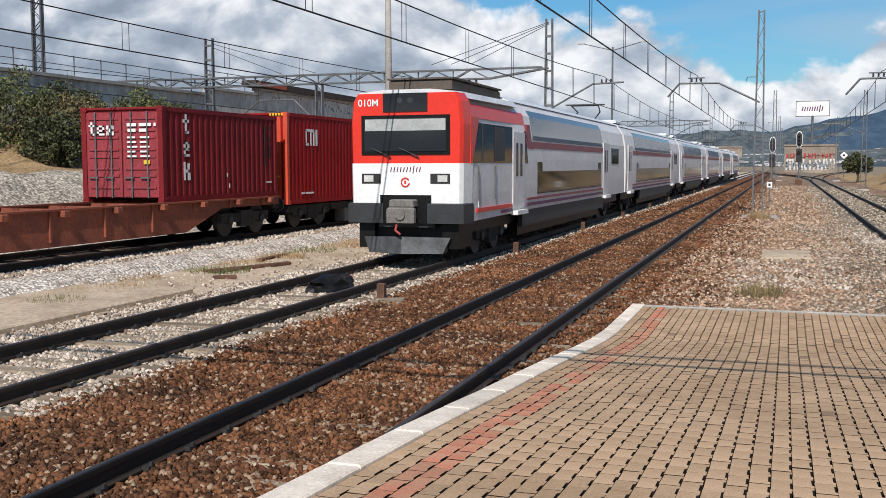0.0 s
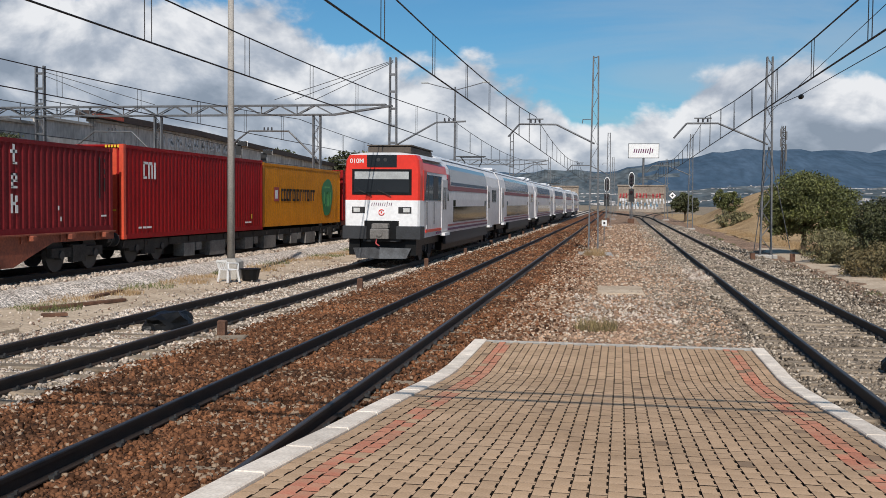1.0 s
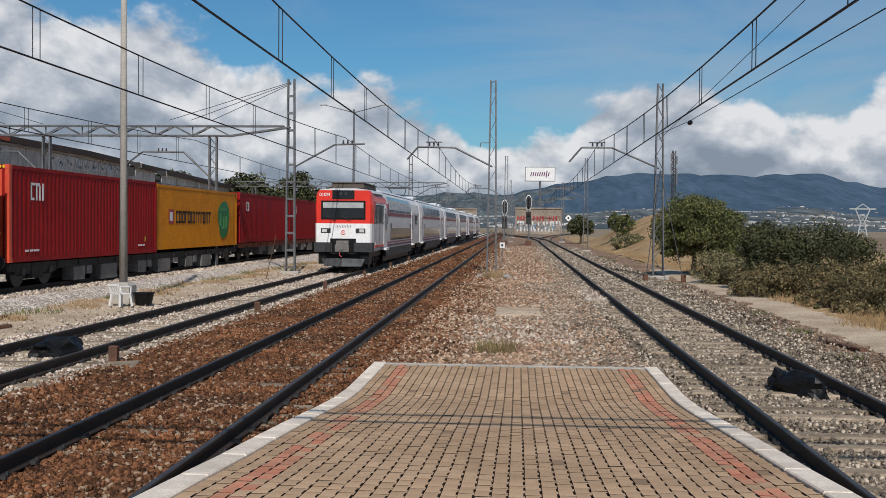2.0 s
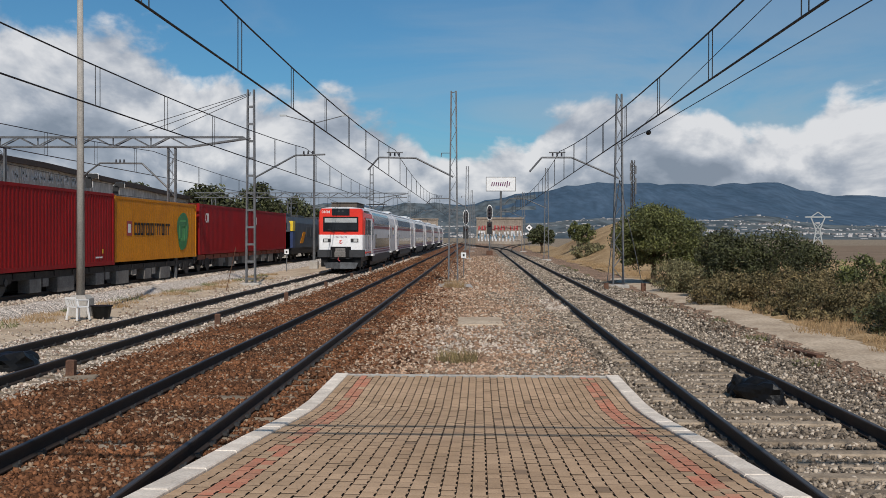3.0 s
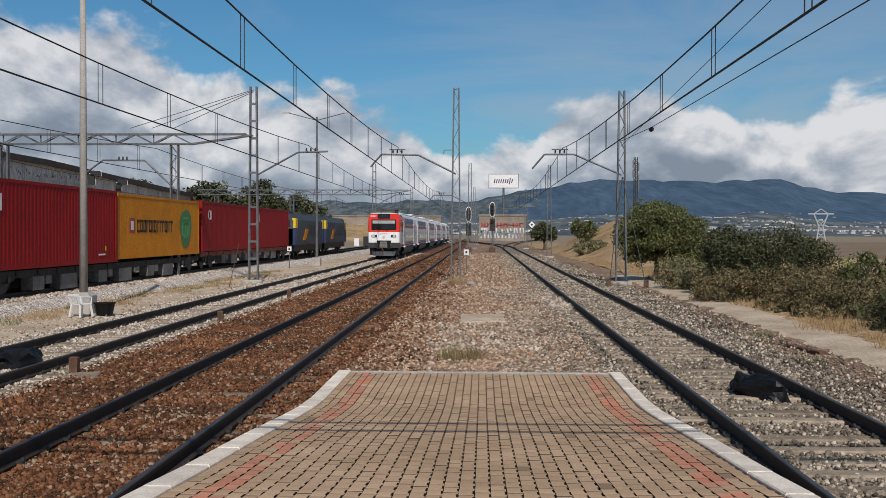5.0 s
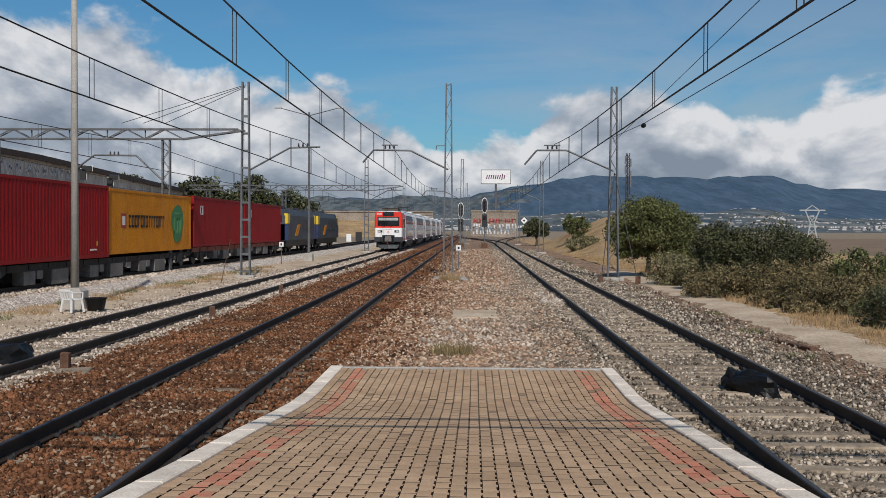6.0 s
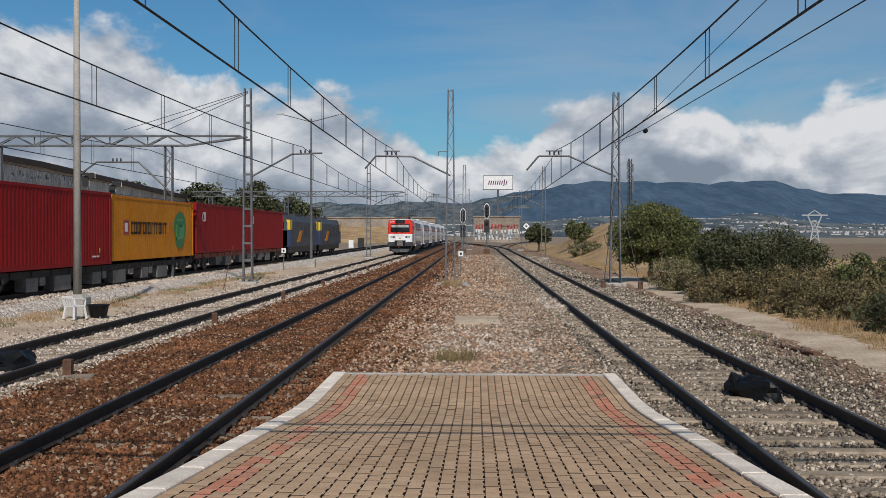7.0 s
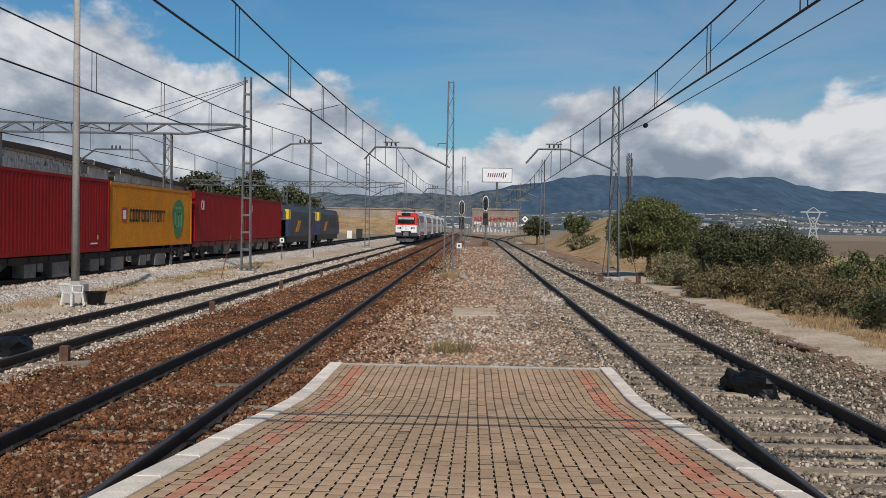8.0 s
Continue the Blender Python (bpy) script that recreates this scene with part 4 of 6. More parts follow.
def bogie(e, y, z=0.0, x=0.0):
    b = part("bogie", MB().box(-1.1, -0.95, y - 1.35, y + 1.35, 0.40, 0.66).box(0.95, 1.1, y - 1.35, y + 1.35, 0.40, 0.66).box(-1.0, 1.0, y - 0.25, y + 0.25, 0.45, 0.75)
             .box(0.98, 1.14, y - 0.35, y + 0.35, 0.25, 0.72), MT["wagongrey"], e, at=pose(x, 0, z))
    for dy in (-0.9, 0.9):
        w = MB()
        for s in (-1, 1):
            w.tube((s * 0.80, y + dy, 0.46), (s * 0.93, y + dy, 0.46), 0.46, 0.46, 20)
            w.tube((s * 0.93, y + dy, 0.46), (s * 1.15, y + dy, 0.46), 0.12, 0.12, 10)
        w.tube((-0.8, y + dy, 0.46), (0.8, y + dy, 0.46), 0.08, 0.08, 8)
        part("wheelset", w, MT["darksteel"], b)


def wagon(y0, y1, zdeck, material, label, belly=False):
    e = empty("container_wagon", pose(-16.0 + SL * (y0 + y1) / 2, 0, 0.25), label, "wagon", "container wagons")
    d = zdeck - 0.25
    for s in (-1, 1):
        if belly:
            # deep fish-bellied sole bars, shallow over the bogies
            prof = [(y0 + 0.1, d), (y1 - 0.1, d), (y1 - 0.1, d - 0.24), (y1 - 3.4, d - 0.24), (y1 - 5.2, d - 0.80), (y0 + 5.2, d - 0.80), (y0 + 3.4, d - 0.24), (y0 + 0.1, d - 0.24)]
            mb = MB()
            for x in (s * 1.14, s * 1.20):
                mb.v += [(x, y, z) for y, z in prof]
            n = len(prof)
            mb.f += [tuple(range(n)), tuple(range(2 * n - 1, n - 1, -1))] + [(i, (i + 1) % n, n + (i + 1) % n, n + i) for i in range(n)]
            part("sole_bar", mb, material, e)
            fl = MB().box(s * 1.08 if s > 0 else -1.27, s * 1.27 if s > 0 else -1.08, y0 + 0.1, y1 - 0.1, d - 0.03, d + 0.012)
            y = y0 + 1.2
            while y < y1 - 1:
                fl.box(min(s * 1.2, s * 1.25), max(s * 1.2, s * 1.25), y - 0.02, y + 0.02, d - (0.7 if y0 + 5 < y < y1 - 5 else 0.22), d)
                fl.cbox(min(s * 1.2, s * 1.38), max(s * 1.2, s * 1.38), y + 0.3, y + 0.48, d - 0.16, d - 0.02, 0.02)
                y += 1.85
            part("flange", fl, material, e)
        else:
            part("sole_bar", MB().box(s * 1.05 - 0.06, s * 1.05 + 0.06, y0 + 0.1, y1 - 0.1, d - 0.26, d - 0.02), material, e)
            y, k = y0 + 4.6, 0
            while y < y1 - 4.8:
                part("equipment_box", MB().cbox(min(s * 0.72, s * 1.12), max(s * 0.72, s * 1.12), y, y + (0.9, 0.45, 1.5, 0.6)[k % 4], d - (0.72, 0.55, 0.80, 0.48)[k % 4], d - 0.24, 0.03), MT["boxgrey"], e, "grey brake equipment box")
                y, k = y + (1.05, 1.2, 1.9, 1.7)[k % 4], k + 1
    cr = MB()
    y = y0 + 0.15
    while y < y1:
        cr.box(-1.15, 1.15, y, y + 0.12, d - 0.2, d - 0.03)
        y += 1.6
    part("cross_member", cr, material, e)["kind"] = "stuff"
    for yy in (y0, y1):
        for s in (-1, 1):
            part("buffer", MB().tube((s * 0.87, yy, 0.78), (s * 0.87, yy + (-0.45 if yy == y0 else 0.45), 0.78), 0.10, 0.10, 10)
                 .tube((s * 0.87, yy + (-0.42 if yy == y0 else 0.42), 0.78), (s * 0.87, yy + (-0.48 if yy == y0 else 0.48), 0.78), 0.22, 0.22, 14), MT["darksteel"], e)
    bogie(e, y0 + 1.95)
    bogie(e, y1 - 1.95)
    return e


wagon(9.2, 28.25, 1.32, MT["wagon"], "rust-red fish-bellied flat container wagon, half empty", belly=True)
wagon(28.9, 53.4, 1.0, MT["wagongrey"], "dark low container wagon carrying a red and a yellow container")
wagon(54.0, 79.0, 1.18, MT["wagon"], "dark red container wagon carrying two red containers")
tex = container("shipping_container", 22.1, 6.06, 2.44, 1.32, MT["c_dark"], "maroon twenty-foot corrugated container with white lettering", "containers", MT["c_dark"], True, 0.026)
cai = container("shipping_container", 28.9, 12.19, 2.9, 1.03, MT["c_red"], "bright red forty-foot corrugated container with an orange-red end", "containers", MT["c_orange"], fold=0.016)
yel = container("shipping_container", 41.3, 12.0, 2.75, 1.12, MT["c_yellow"], "yellow corrugated container with black lettering and a green blot", "containers", fold=0.007)
c3 = container("shipping_container", 54.1, 12.19, 2.75, 1.2, MT["c_red"], "dark red forty-foot container with small white marks", "containers", fold=0.012)
c4 = container("shipping_container", 66.5, 12.19, 2.75, 1.2, MT["c_red"], "dark red forty-foot container with small white marks", "containers", fold=0.012)

# ---- passenger train ----
def prism(parent, name, s, xa, xb, pts, material, label=""):
    """A flat panel on a coach side: an outline in y and z between two x."""
    mb, n = MB(), len(pts)
    mb.v = [(s * xa, y, z) for y, z in pts] + [(s * xb, y, z) for y, z in pts]
    mb.f = [tuple(range(n)), tuple(range(2 * n - 1, n - 1, -1))] + [(i, (i + 1) % n, n + (i + 1) % n, n + i) for i in range(n)]
    return part(name, mb, material, parent, label)


def car(train, y0, L, cab, k):
    """One double-deck coach: shell, windows, doors, livery bands, roof, bogies, skirts."""
    W = 1.42
    prof = [(-W, 0.98), (-W - 0.02, 1.6), (-W - 0.02, 2.4), (-W, 3.1), (-W + 0.10, 3.65), (-W + 0.34, 4.02), (-W + 0.75, 4.20), (0, 4.26),
            (W - 0.75, 4.20), (W - 0.34, 4.02), (W - 0.10, 3.65), (W, 3.1), (W + 0.02, 2.4), (W + 0.02, 1.6), (W, 0.98)]
    st = [(0, y0 + 0.25, 0, 1, 1), (0, y0 + L - 0.25, 0, 1, 1)]
    if cab:
        st = [(0, y0 + 0.02, 0.02, 0.93, 0.925), (0, y0 + 0.45, 0, 0.985, 0.935), (0, y0 + 1.2, 0, 1, 0.95), (0, y0 + 4.3, 0, 1, 0.97), (0, y0 + 5.2, 0, 1, 1), (0, y0 + L - 0.25, 0, 1, 1)]
    b = part("coach", MB().sweep(prof, st), MT["bodygrey"], train, "pale grey double-deck coach")
    part("gangway", MB().box(-1.0, 1.0, y0 + L - 0.26, y0 + L + 0.26, 1.0, 3.9), MT["black"], b, "black bellows between coaches")
    rs = y0 + (5.2 if cab else 0.3)
    rp = [(-W + 0.30, 4.03), (-W + 0.75, 4.225), (0, 4.285), (W - 0.75, 4.225), (W - 0.30, 4.03), (W - 0.8, 4.1), (-W + 0.8, 4.1)]
    part("roof", MB().sweep(rp, [(0, rs, 0, 1, 1), (0, y0 + L - 0.3, 0, 1, 1)]), MT["roofwhite"], b, "white roof")
    X = W + 0.02
    for s in (-1, 1):
        def slab(name, ya, yb, za, zb, m, label="", t=0.012, xo=X):
            xa, xb = s * (xo - 0.05), s * (xo + t)
            return part(name, MB().box(min(xa, xb), max(xa, xb), y0 + ya, y0 + yb, za, zb), m, b, label)
        doors = ([5.0] if cab else [1.6]) + [L - 5.4]
        def skin(name, ya, yb, za, zb, m, label="", off=0.010):
            """A panel that follows the curve of the coach side between two heights."""
            zs = [za] + [q for q in (1.6, 2.4, 3.1, 3.65, 4.02) if za < q < zb] + [zb]
            xo = np.interp(zs, [0.98, 1.6, 2.4, 3.1, 3.65, 4.02, 4.2], [W, W + 0.02, W + 0.02, W, W - 0.10, W - 0.34, W - 0.75])
            mb, n = MB(), len(zs)
            for y in (y0 + ya, y0 + yb):
                mb.v += [(s * (x + off), y, z) for x, z in zip(xo, zs)] + [(s * (x - 0.04), y, z) for x, z in zip(xo[::-1], zs[::-1])]
            mb.f = [(i, (i + 1) % (2 * n), 2 * n + (i + 1) % (2 * n), 2 * n + i) for i in range(2 * n)] + [tuple(range(2 * n))[::-1], tuple(range(2 * n, 4 * n))]
            return part(name, mb, m, b, label)
        a, z = (6.9 if cab else 3.6), L - 6.2
        if cab:
            prism(b, "cab_window", s, 1.40, X + 0.006, [(y0 + 0.62, 2.31), (y0 + 1.12, 3.27), (y0 + 4.28, 3.27), (y0 + 4.28, 2.31)], MT["glass"], "dark cab side glazing")
            prism(b, "cab_side", s, 1.36, X + 0.003, [(y0 + 0.44, 2.30), (y0 + 0.61, 2.30), (y0 + 1.10, 3.30), (y0 + 1.10, 3.40), (y0 + 0.44, 3.40)], MT["red"], "red cab side")
            slab("cab_door", 2.62, 3.5, 2.36, 3.22, MT["skirt"], "dark grey cab door panel", 0.012, X - 0.004)
            skin("livery_band", 0.48, 5.9, 3.38, 3.72, MT["red"], "red band above the cab side", 0.004)
            prism(b, "livery_band", s, 1.32, X + 0.004, [(y0 + 5.9, 3.40), (y0 + 5.9, 3.10), (y0 + 6.25, 2.72), (y0 + 6.9, 2.72), (y0 + 6.5, 2.95), (y0 + 6.3, 3.40)], MT["maroon"], "maroon band sweeping down")
            prism(b, "door_side_window", s, 1.36, X + 0.006, [(y0 + 5.72, 2.31), (y0 + 6.1, 2.31), (y0 + 5.8, 3.2), (y0 + 5.72, 3.2)], MT["glass"], "dark narrow window behind the door")
            slab("seam", 1.1, 1.13, 1.25, 2.3, MT["white"], "", 0.004)
            slab("livery_band", 0.95, 4.3, 1.12, 1.22, MT["red"], "", 0.014)
            slab("livery_band", 3.2, 4.3, 1.0, 1.09, MT["violet"], "", 0.013)
        skin("upper_window", a - 0.2, z + 0.1, 2.97, 3.84, MT["upglass"], "long curved upper-deck window band reflecting the sky")
        slab("lower_window", a + 0.4, z - 0.4, 1.40, 2.06, MT["glass"], "long dark lower-deck window band", 0.014)
        for q in (a + 0.4, z - 1.0):
            slab("lower_window", q, q + 0.6, 2.065, 2.34, MT["glass"], "", 0.014)
        slab("livery_band", a - 0.9, z + 0.4, 2.74, 2.93, MT["maroon"], "maroon livery band", 0.010, X - 0.01)
        slab("livery_band", a - 0.9, z + 0.4, 1.08, 1.17, MT["violet"], "violet livery band", 0.010)
        slab("livery_band", a - 0.9, z + 0.4, 1.25, 1.32, MT["maroon"], "maroon livery band", 0.010)
        slab("end_window", L - 3.9, L - 2.0, 2.3, 2.95, MT["glass"], "dark mid-level window", 0.014)
        for dy in doors:
            d = slab("door", dy - 0.65, dy + 0.65, 1.08, 3.15, MT["bodygrey"], "pale grey double-leaf door", 0.02)
            for q in (-0.34, 0.12):
                part("door_window", MB().box(min(s * X, s * (X + 0.026)), max(s * X, s * (X + 0.026)), y0 + dy + q, y0 + dy + q + 0.22, 1.95, 2.85), MT["glass"], d)
            slab("step", dy - 0.6, dy + 0.6, 0.90, 1.02, MT["white"], "white door step", 0.14)
        part("skirt", MB().box(min(s * (W - 0.14), s * (W - 0.02)), max(s * (W - 0.14), s * (W - 0.02)), y0 + 5.6, y0 + L - 5.6, 0.52, 0.975), MT["skirt"], b, "dark grey lower body skirt")
        part("undergear", MB().box(min(s * 0.9, s * 1.2), max(s * 0.9, s * 1.2), y0 + 5.8, y0 + L - 5.8, 0.25, 0.60), MT["black"], b, "black gear under the floor")
    part("underframe", MB().box(-1.15, 1.15, y0 + 0.6, y0 + L - 0.6, 0.62, 0.98), MT["black"], b)
    for q in (3.4, L - 3.4):
        bogie(b, y0 + q)
    for q in (() if cab else (0.9, L - 3.4)):
        part("roof_unit", MB().cbox(-0.85, 0.85, y0 + q, y0 + q + 2.2, 4.22, 4.37, 0.06), MT["roofwhite"], b, "roof ventilation unit")
    return b


train = empty("passenger_train", pose(-8.48, 22.5, 0), "red and white double-deck electric passenger train driving away", "train")
LEN = [25.0, 26.4, 26.4, 26.4, 26.4, 25.0]
yy = 0.0
cars = []
for k, L in enumerate(LEN):
    cars.append(car(train, yy, L, k == 0, k))
    yy += L
cab = cars[0]
# cab front
W = 1.36
fr = part("cab_front", MB().sweep([(-1.34, 2.30), (-1.36, 3.2), (-1.31, 3.74), (-1.20, 3.93), (1.20, 3.93), (1.31, 3.74), (1.36, 3.2), (1.34, 2.30)],
          [(0, -0.06, 0, 0.985, 1), (0, 0.04, 0, 1.03, 1), (0, 0.5, 0, 1.062, 1.0)]), MT["red"], cab, "bright red cab front")
part("nose", MB().sweep([(-1.34, 1.36), (-1.35, 2.30), (1.35, 2.30), (1.34, 1.36)], [(0, -0.07, 0, 0.985, 1), (0, 0.04, 0, 1.035, 1), (0, 0.6, 0, 1.07, 1.0)]), MT["bodywhite"], cab, "white nose panel")
part("windscreen_frame", MB().cbox(-1.10, 1.10, -0.085, 0.0, 2.50, 3.42, 0.0), MT["black"], cab, "black windscreen surround")
ws = part("windscreen", MB().box(-1.02, 1.02, -0.10, -0.05, 2.58, 3.35), MT["glass"], cab, "dark windscreen")
part("sun_blind", MB().box(-1.0, 1.0, -0.104, -0.09, 3.06, 3.33), MT["blind"], cab, "grey sun blind behind the windscreen")
for s in (-0.35, 0.35):
    part("wiper", MB().line([(s, -0.11, 2.44), (s - 0.5, -0.11, 2.66)], 0.016), MT["black"], cab)
part("destination_display", MB().box(-0.55, 0.55, -0.085, 0.0, 3.50, 3.93), MT["glass"], cab, "dark destination display")
for s in (-1, 1):
    h_ = part("headlight", MB().cbox(s * 0.86 - 0.24, s * 0.86 + 0.24, -0.085, 0.0, 1.83, 2.06, 0.0), MT["stripe"], cab, "black headlight housing")
    part("lens", MB().box(s * 0.92 - 0.12, s * 0.92 + 0.12, -0.095, -0.05, 1.87, 2.02), MT["lampglass"], h_, "clear headlamp lens")
part("buffer_beam", MB().cbox(-1.44, -0.55, -0.12, 0.7, 0.90, 1.37, 0.03).cbox(0.55, 1.44, -0.12, 0.7, 0.90, 1.37, 0.03).box(-0.7, 0.7, 0.0, 0.6, 0.8, 1.5), MT["skirt"], cab, "dark grey buffer fairing")
part("coupler_recess", MB().box(-0.64, 0.64, -0.078, 0.1, 0.90, 1.56), MT["black"], cab, "black coupler recess")
part("bogie_shroud", MB().box(-1.25, -0.85, 0.1, 1.2, 0.3, 0.95).box(0.85, 1.25, 0.1, 1.2, 0.3, 0.95).box(-1.0, 1.0, 0.25, 0.6, 0.35, 0.95), MT["black"], cab)
part("roof_cap", MB().sweep([(-1.32, 3.80), (-1.22, 3.95), (-0.6, 4.02), (0.6, 4.02), (1.22, 3.95), (1.32, 3.80)], [(0, 0.0, 0, 0.97, 1), (0, 0.4, 0, 1.0, 1.005), (0, 5.2, 0, 1.02, 1.012)]), MT["roofwhite"], cab, "white roof edge above the cab")
part("coupler", MB().cbox(-0.30, 0.30, -0.36, 0.1, 1.30, 1.46, 0.03).tube((0, -0.48, 1.12), (0, 0.0, 1.12), 0.13, 0.13, 12).cbox(-0.34, 0.34, -0.44, -0.30, 0.92, 1.28, 0.04), MT["boxgrey"], cab, "grey coupler")
part("snow_plough", MB().add([(-1.08, 0.0, 0.56), (0, -0.35, 0.60), (1.08, 0.0, 0.56), (-0.92, -0.1, 0.20), (0, -0.42, 0.20), (0.92, -0.1, 0.20), (-1.08, 0.2, 0.56), (1.08, 0.2, 0.56), (-0.92, 0.2, 0.2), (0.92, 0.2, 0.2)],
     [(0, 1, 4, 3), (1, 2, 5, 4), (0, 6, 7, 2, 1), (3, 4, 5, 9, 8), (6, 8, 9, 7), (0, 3, 8, 6), (2, 7, 9, 5)]), MT["plough"], cab, "grey steel obstacle deflector")
part("roof_equipment", MB().cbox(-0.7, 0.9, 0.7, 5.0, 4.05, 4.30, 0.05).box(-0.74, 0.94, 0.66, 5.04, 4.30, 4.34), MT["roofbox"], cab, "brown roof resistor housing")


def motions():
    walk(train, [(t, pose(-8.38 + SL * (22.4 + 13.55 * t), 22.4 + 13.55 * t, 0, 0, 0, math.degrees(-SL))) for t in (0.0, 2.0, 4.0, 6.0, 8.0)])


# ---- markings on the containers ----
def bars(e, name, rects, m, material, label=""):
    """Flat marks in the plane x-z of m, each 3 mm thick: (x0, x1, z0, z1)."""
    mb = MB()
    for x0, x1, z0, z1 in rects:
        mb.box(x0, x1, -0.003, 0.003, z0, z1)
    return part(name, mb, material, e, label, at=m)


def side(y, z, out=0.0):
    """A plane on a container's track-side wall; its x runs along the wall away from the viewer."""
    return pose(1.22 - 0.012 + out, y, z, 0, 0, 90)


def end(x, z):
    return pose(x, -0.012, z)


# maroon container: a word mark as plain strokes on the door, a tall one down the side, rows of small print
bars(tex, "mark", [(0, 0.06, 0.0, 0.34), (-0.06, 0.14, 0.22, 0.27), (0.0, 0.12, 0, 0.05), (0.19, 0.25, 0, 0.25), (0.19, 0.42, 0.10, 0.14), (0.36, 0.42, 0.10, 0.25), (0.19, 0.42, 0, 0.05), (0.19, 0.42, 0.21, 0.25), (0.48, 0.56, 0, 0.10), (0.53, 0.63, 0.08, 0.17), (0.48, 0.56, 0.15, 0.25), (0.62, 0.70, 0, 0.10), (0.62, 0.70, 0.15, 0.25)], end(-0.92, 1.72), MT["white"], "white painted word mark")
rows = [(0.0, 0.28, 0.42, 0.5), (0.36, 0.72, 0.42, 0.5), (0.80, 0.86, 0.42, 0.5), (0.02, 0.26, 0.28, 0.36), (0.36, 0.60, 0.28, 0.36)]
for k in range(5):
    rows += [(0.0, 0.24 + 0.03 * (k % 3), 0.12 - 0.12 * k, 0.165 - 0.12 * k), (0.38, 0.66 - 0.04 * (k % 2), 0.12 - 0.12 * k, 0.165 - 0.12 * k)]
bars(tex, "print", rows, end(0.18, 1.52), MT["white"], "white small print")
bars(tex, "sticker", [(0, 0.18, 0, 0.10)], end(0.66, 0.98), MT["yellow"], "yellow sticker")
mk = [(0, 0.28, -0.16, -0.08), (0.10, 0.18, -0.42, 0.06), (0.10, 0.28, -0.44, -0.38)]
mk += [(0.02, 0.10, -1.02, -0.66), (0.20, 0.28, -0.86, -0.66), (0.02, 0.28, -0.72, -0.66), (0.02, 0.28, -0.88, -0.82), (0.02, 0.28, -1.04, -0.98)]
mk += [(0.0, 0.08, -1.66, -1.18), (0.08, 0.20, -1.46, -1.38), (0.18, 0.28, -1.38, -1.22), (0.18, 0.30, -1.66, -1.46)]
bars(tex, "mark", mk, side(0.95, 2.22), MT["white"], "tall white word mark down the side")
bars(tex, "print", [(0, 0.05, -1.1, 0.1), (0.28, 0.33, -0.05, 0.06), (0.28, 0.33, -0.4, -0.24), (0.28, 0.33, -0.9, -0.5)], side(5.3, 2.05), MT["wagongrey"], "faded small print")
bars(tex, "print", [(0, 0.05, 0, 0.12), (0.12, 0.16, -0.3, -0.18), (2.3, 2.6, -0.2, -0.15)], side(3.1, 0.62), MT["white"], "small white marks")
# red container
mk = [(0, 0.07, 0.06, 0.50), (0, 0.30, 0.46, 0.54), (0, 0.22, 0, 0.08), (0.34, 0.42, 0, 0.46), (0.36, 0.60, 0.44, 0.54), (0.56, 0.64, 0, 0.46), (0.74, 0.86, 0, 0.54)]
bars(cai, "mark", mk, side(1.35, 1.88), MT["white"], "white painted mark")
bars(cai, "print", [(0, 0.22, 0, 0.06), (0.3, 0.5, 0, 0.06), (0.55, 0.9, 0, 0.06), (9.2, 9.6, 0, 0.06), (9.66, 9.9, 0, 0.06)], side(1.0, 0.30), MT["white"], "small white print")
bars(cai, "sticker", [(0, 0.10, 0, 0.18)], side(10.9, 0.48), MT["yellow"], "yellow sticker")
bars(cai, "print", [(0, 0.08, 0.15 * k, 0.15 * k + 0.11) for k in range(10)], pose(0.62, -0.006, 1.05), MT["white"], "column of white digits, worn away")
for x in (-1.05, 0.62):
    bars(cai, "hazard_stripe", [(0.10 * k, 0.10 * k + 0.06, 0, 0.08) for k in range(5)], pose(x, -0.012, 2.80), MT["yellow"], "black and yellow hazard stripes")
bars(cai, "placard", [(0, 0.22, 0, 0.05)], pose(0.75, -0.012, 0.86), MT["yellow"], "yellow label")
# yellow container
mk, x = [], 0.0
for wdt, g in ((0.34, 0.1), (0.36, 0.1), (0.36, 0.1), (0.30, 0.1), (0.42, 0.1), (0.14, 0.1), (0.36, 0.16), (0.30, 0.1), (0.30, 0.1), (0.30, 0.1), (0.36, 0.1), (0.12, 0.1), (0.30, 0.1), (0.30, 0.1)):
    mk += [(x, x + 0.10, 0, 0.55), (x, x + wdt, 0.44, 0.55)] + ([(x, x + wdt, 0, 0.10)] if wdt > 0.33 else []) + ([(x + wdt - 0.1, x + wdt, 0.0, 0.55)] if wdt > 0.35 else [])
    x += wdt + g
bars(yel, "mark", [(0.9 * a, 0.9 * b, c, d) for a, b, c, d in mk], side(2.4, 1.12), MT["stripe"], "black painted word mark, plain strokes")
bars(yel, "emblem", [(0, 0.62, 0, 0.62)], side(1.45, 1.10), MT["graf_red"], "red framed emblem")
bars(yel, "emblem_field", [(0, 0.34, 0, 0.38)], side(1.59, 1.22, 0.004), MT["white"], "white emblem field")
blot = MB()
ring = [(9.6 + 0.95 * math.cos(a) * (1 + 0.12 * math.sin(3 * a)), 1.32 + 1.02 * math.sin(a) * (1 + 0.10 * math.sin(2 * a + 1))) for a in [2 * math.pi * k / 24 for k in range(24)]]
blot.add([(1.211, y, z) for y, z in ring] + [(1.216, y, z) for y, z in ring], [tuple(range(24))[::-1], tuple(range(24, 48))] + [(k, (k + 1) % 24, 24 + (k + 1) % 24, 24 + k) for k in range(24)])
part("graffiti", blot, MT["green"], yel, "big green sprayed blot")
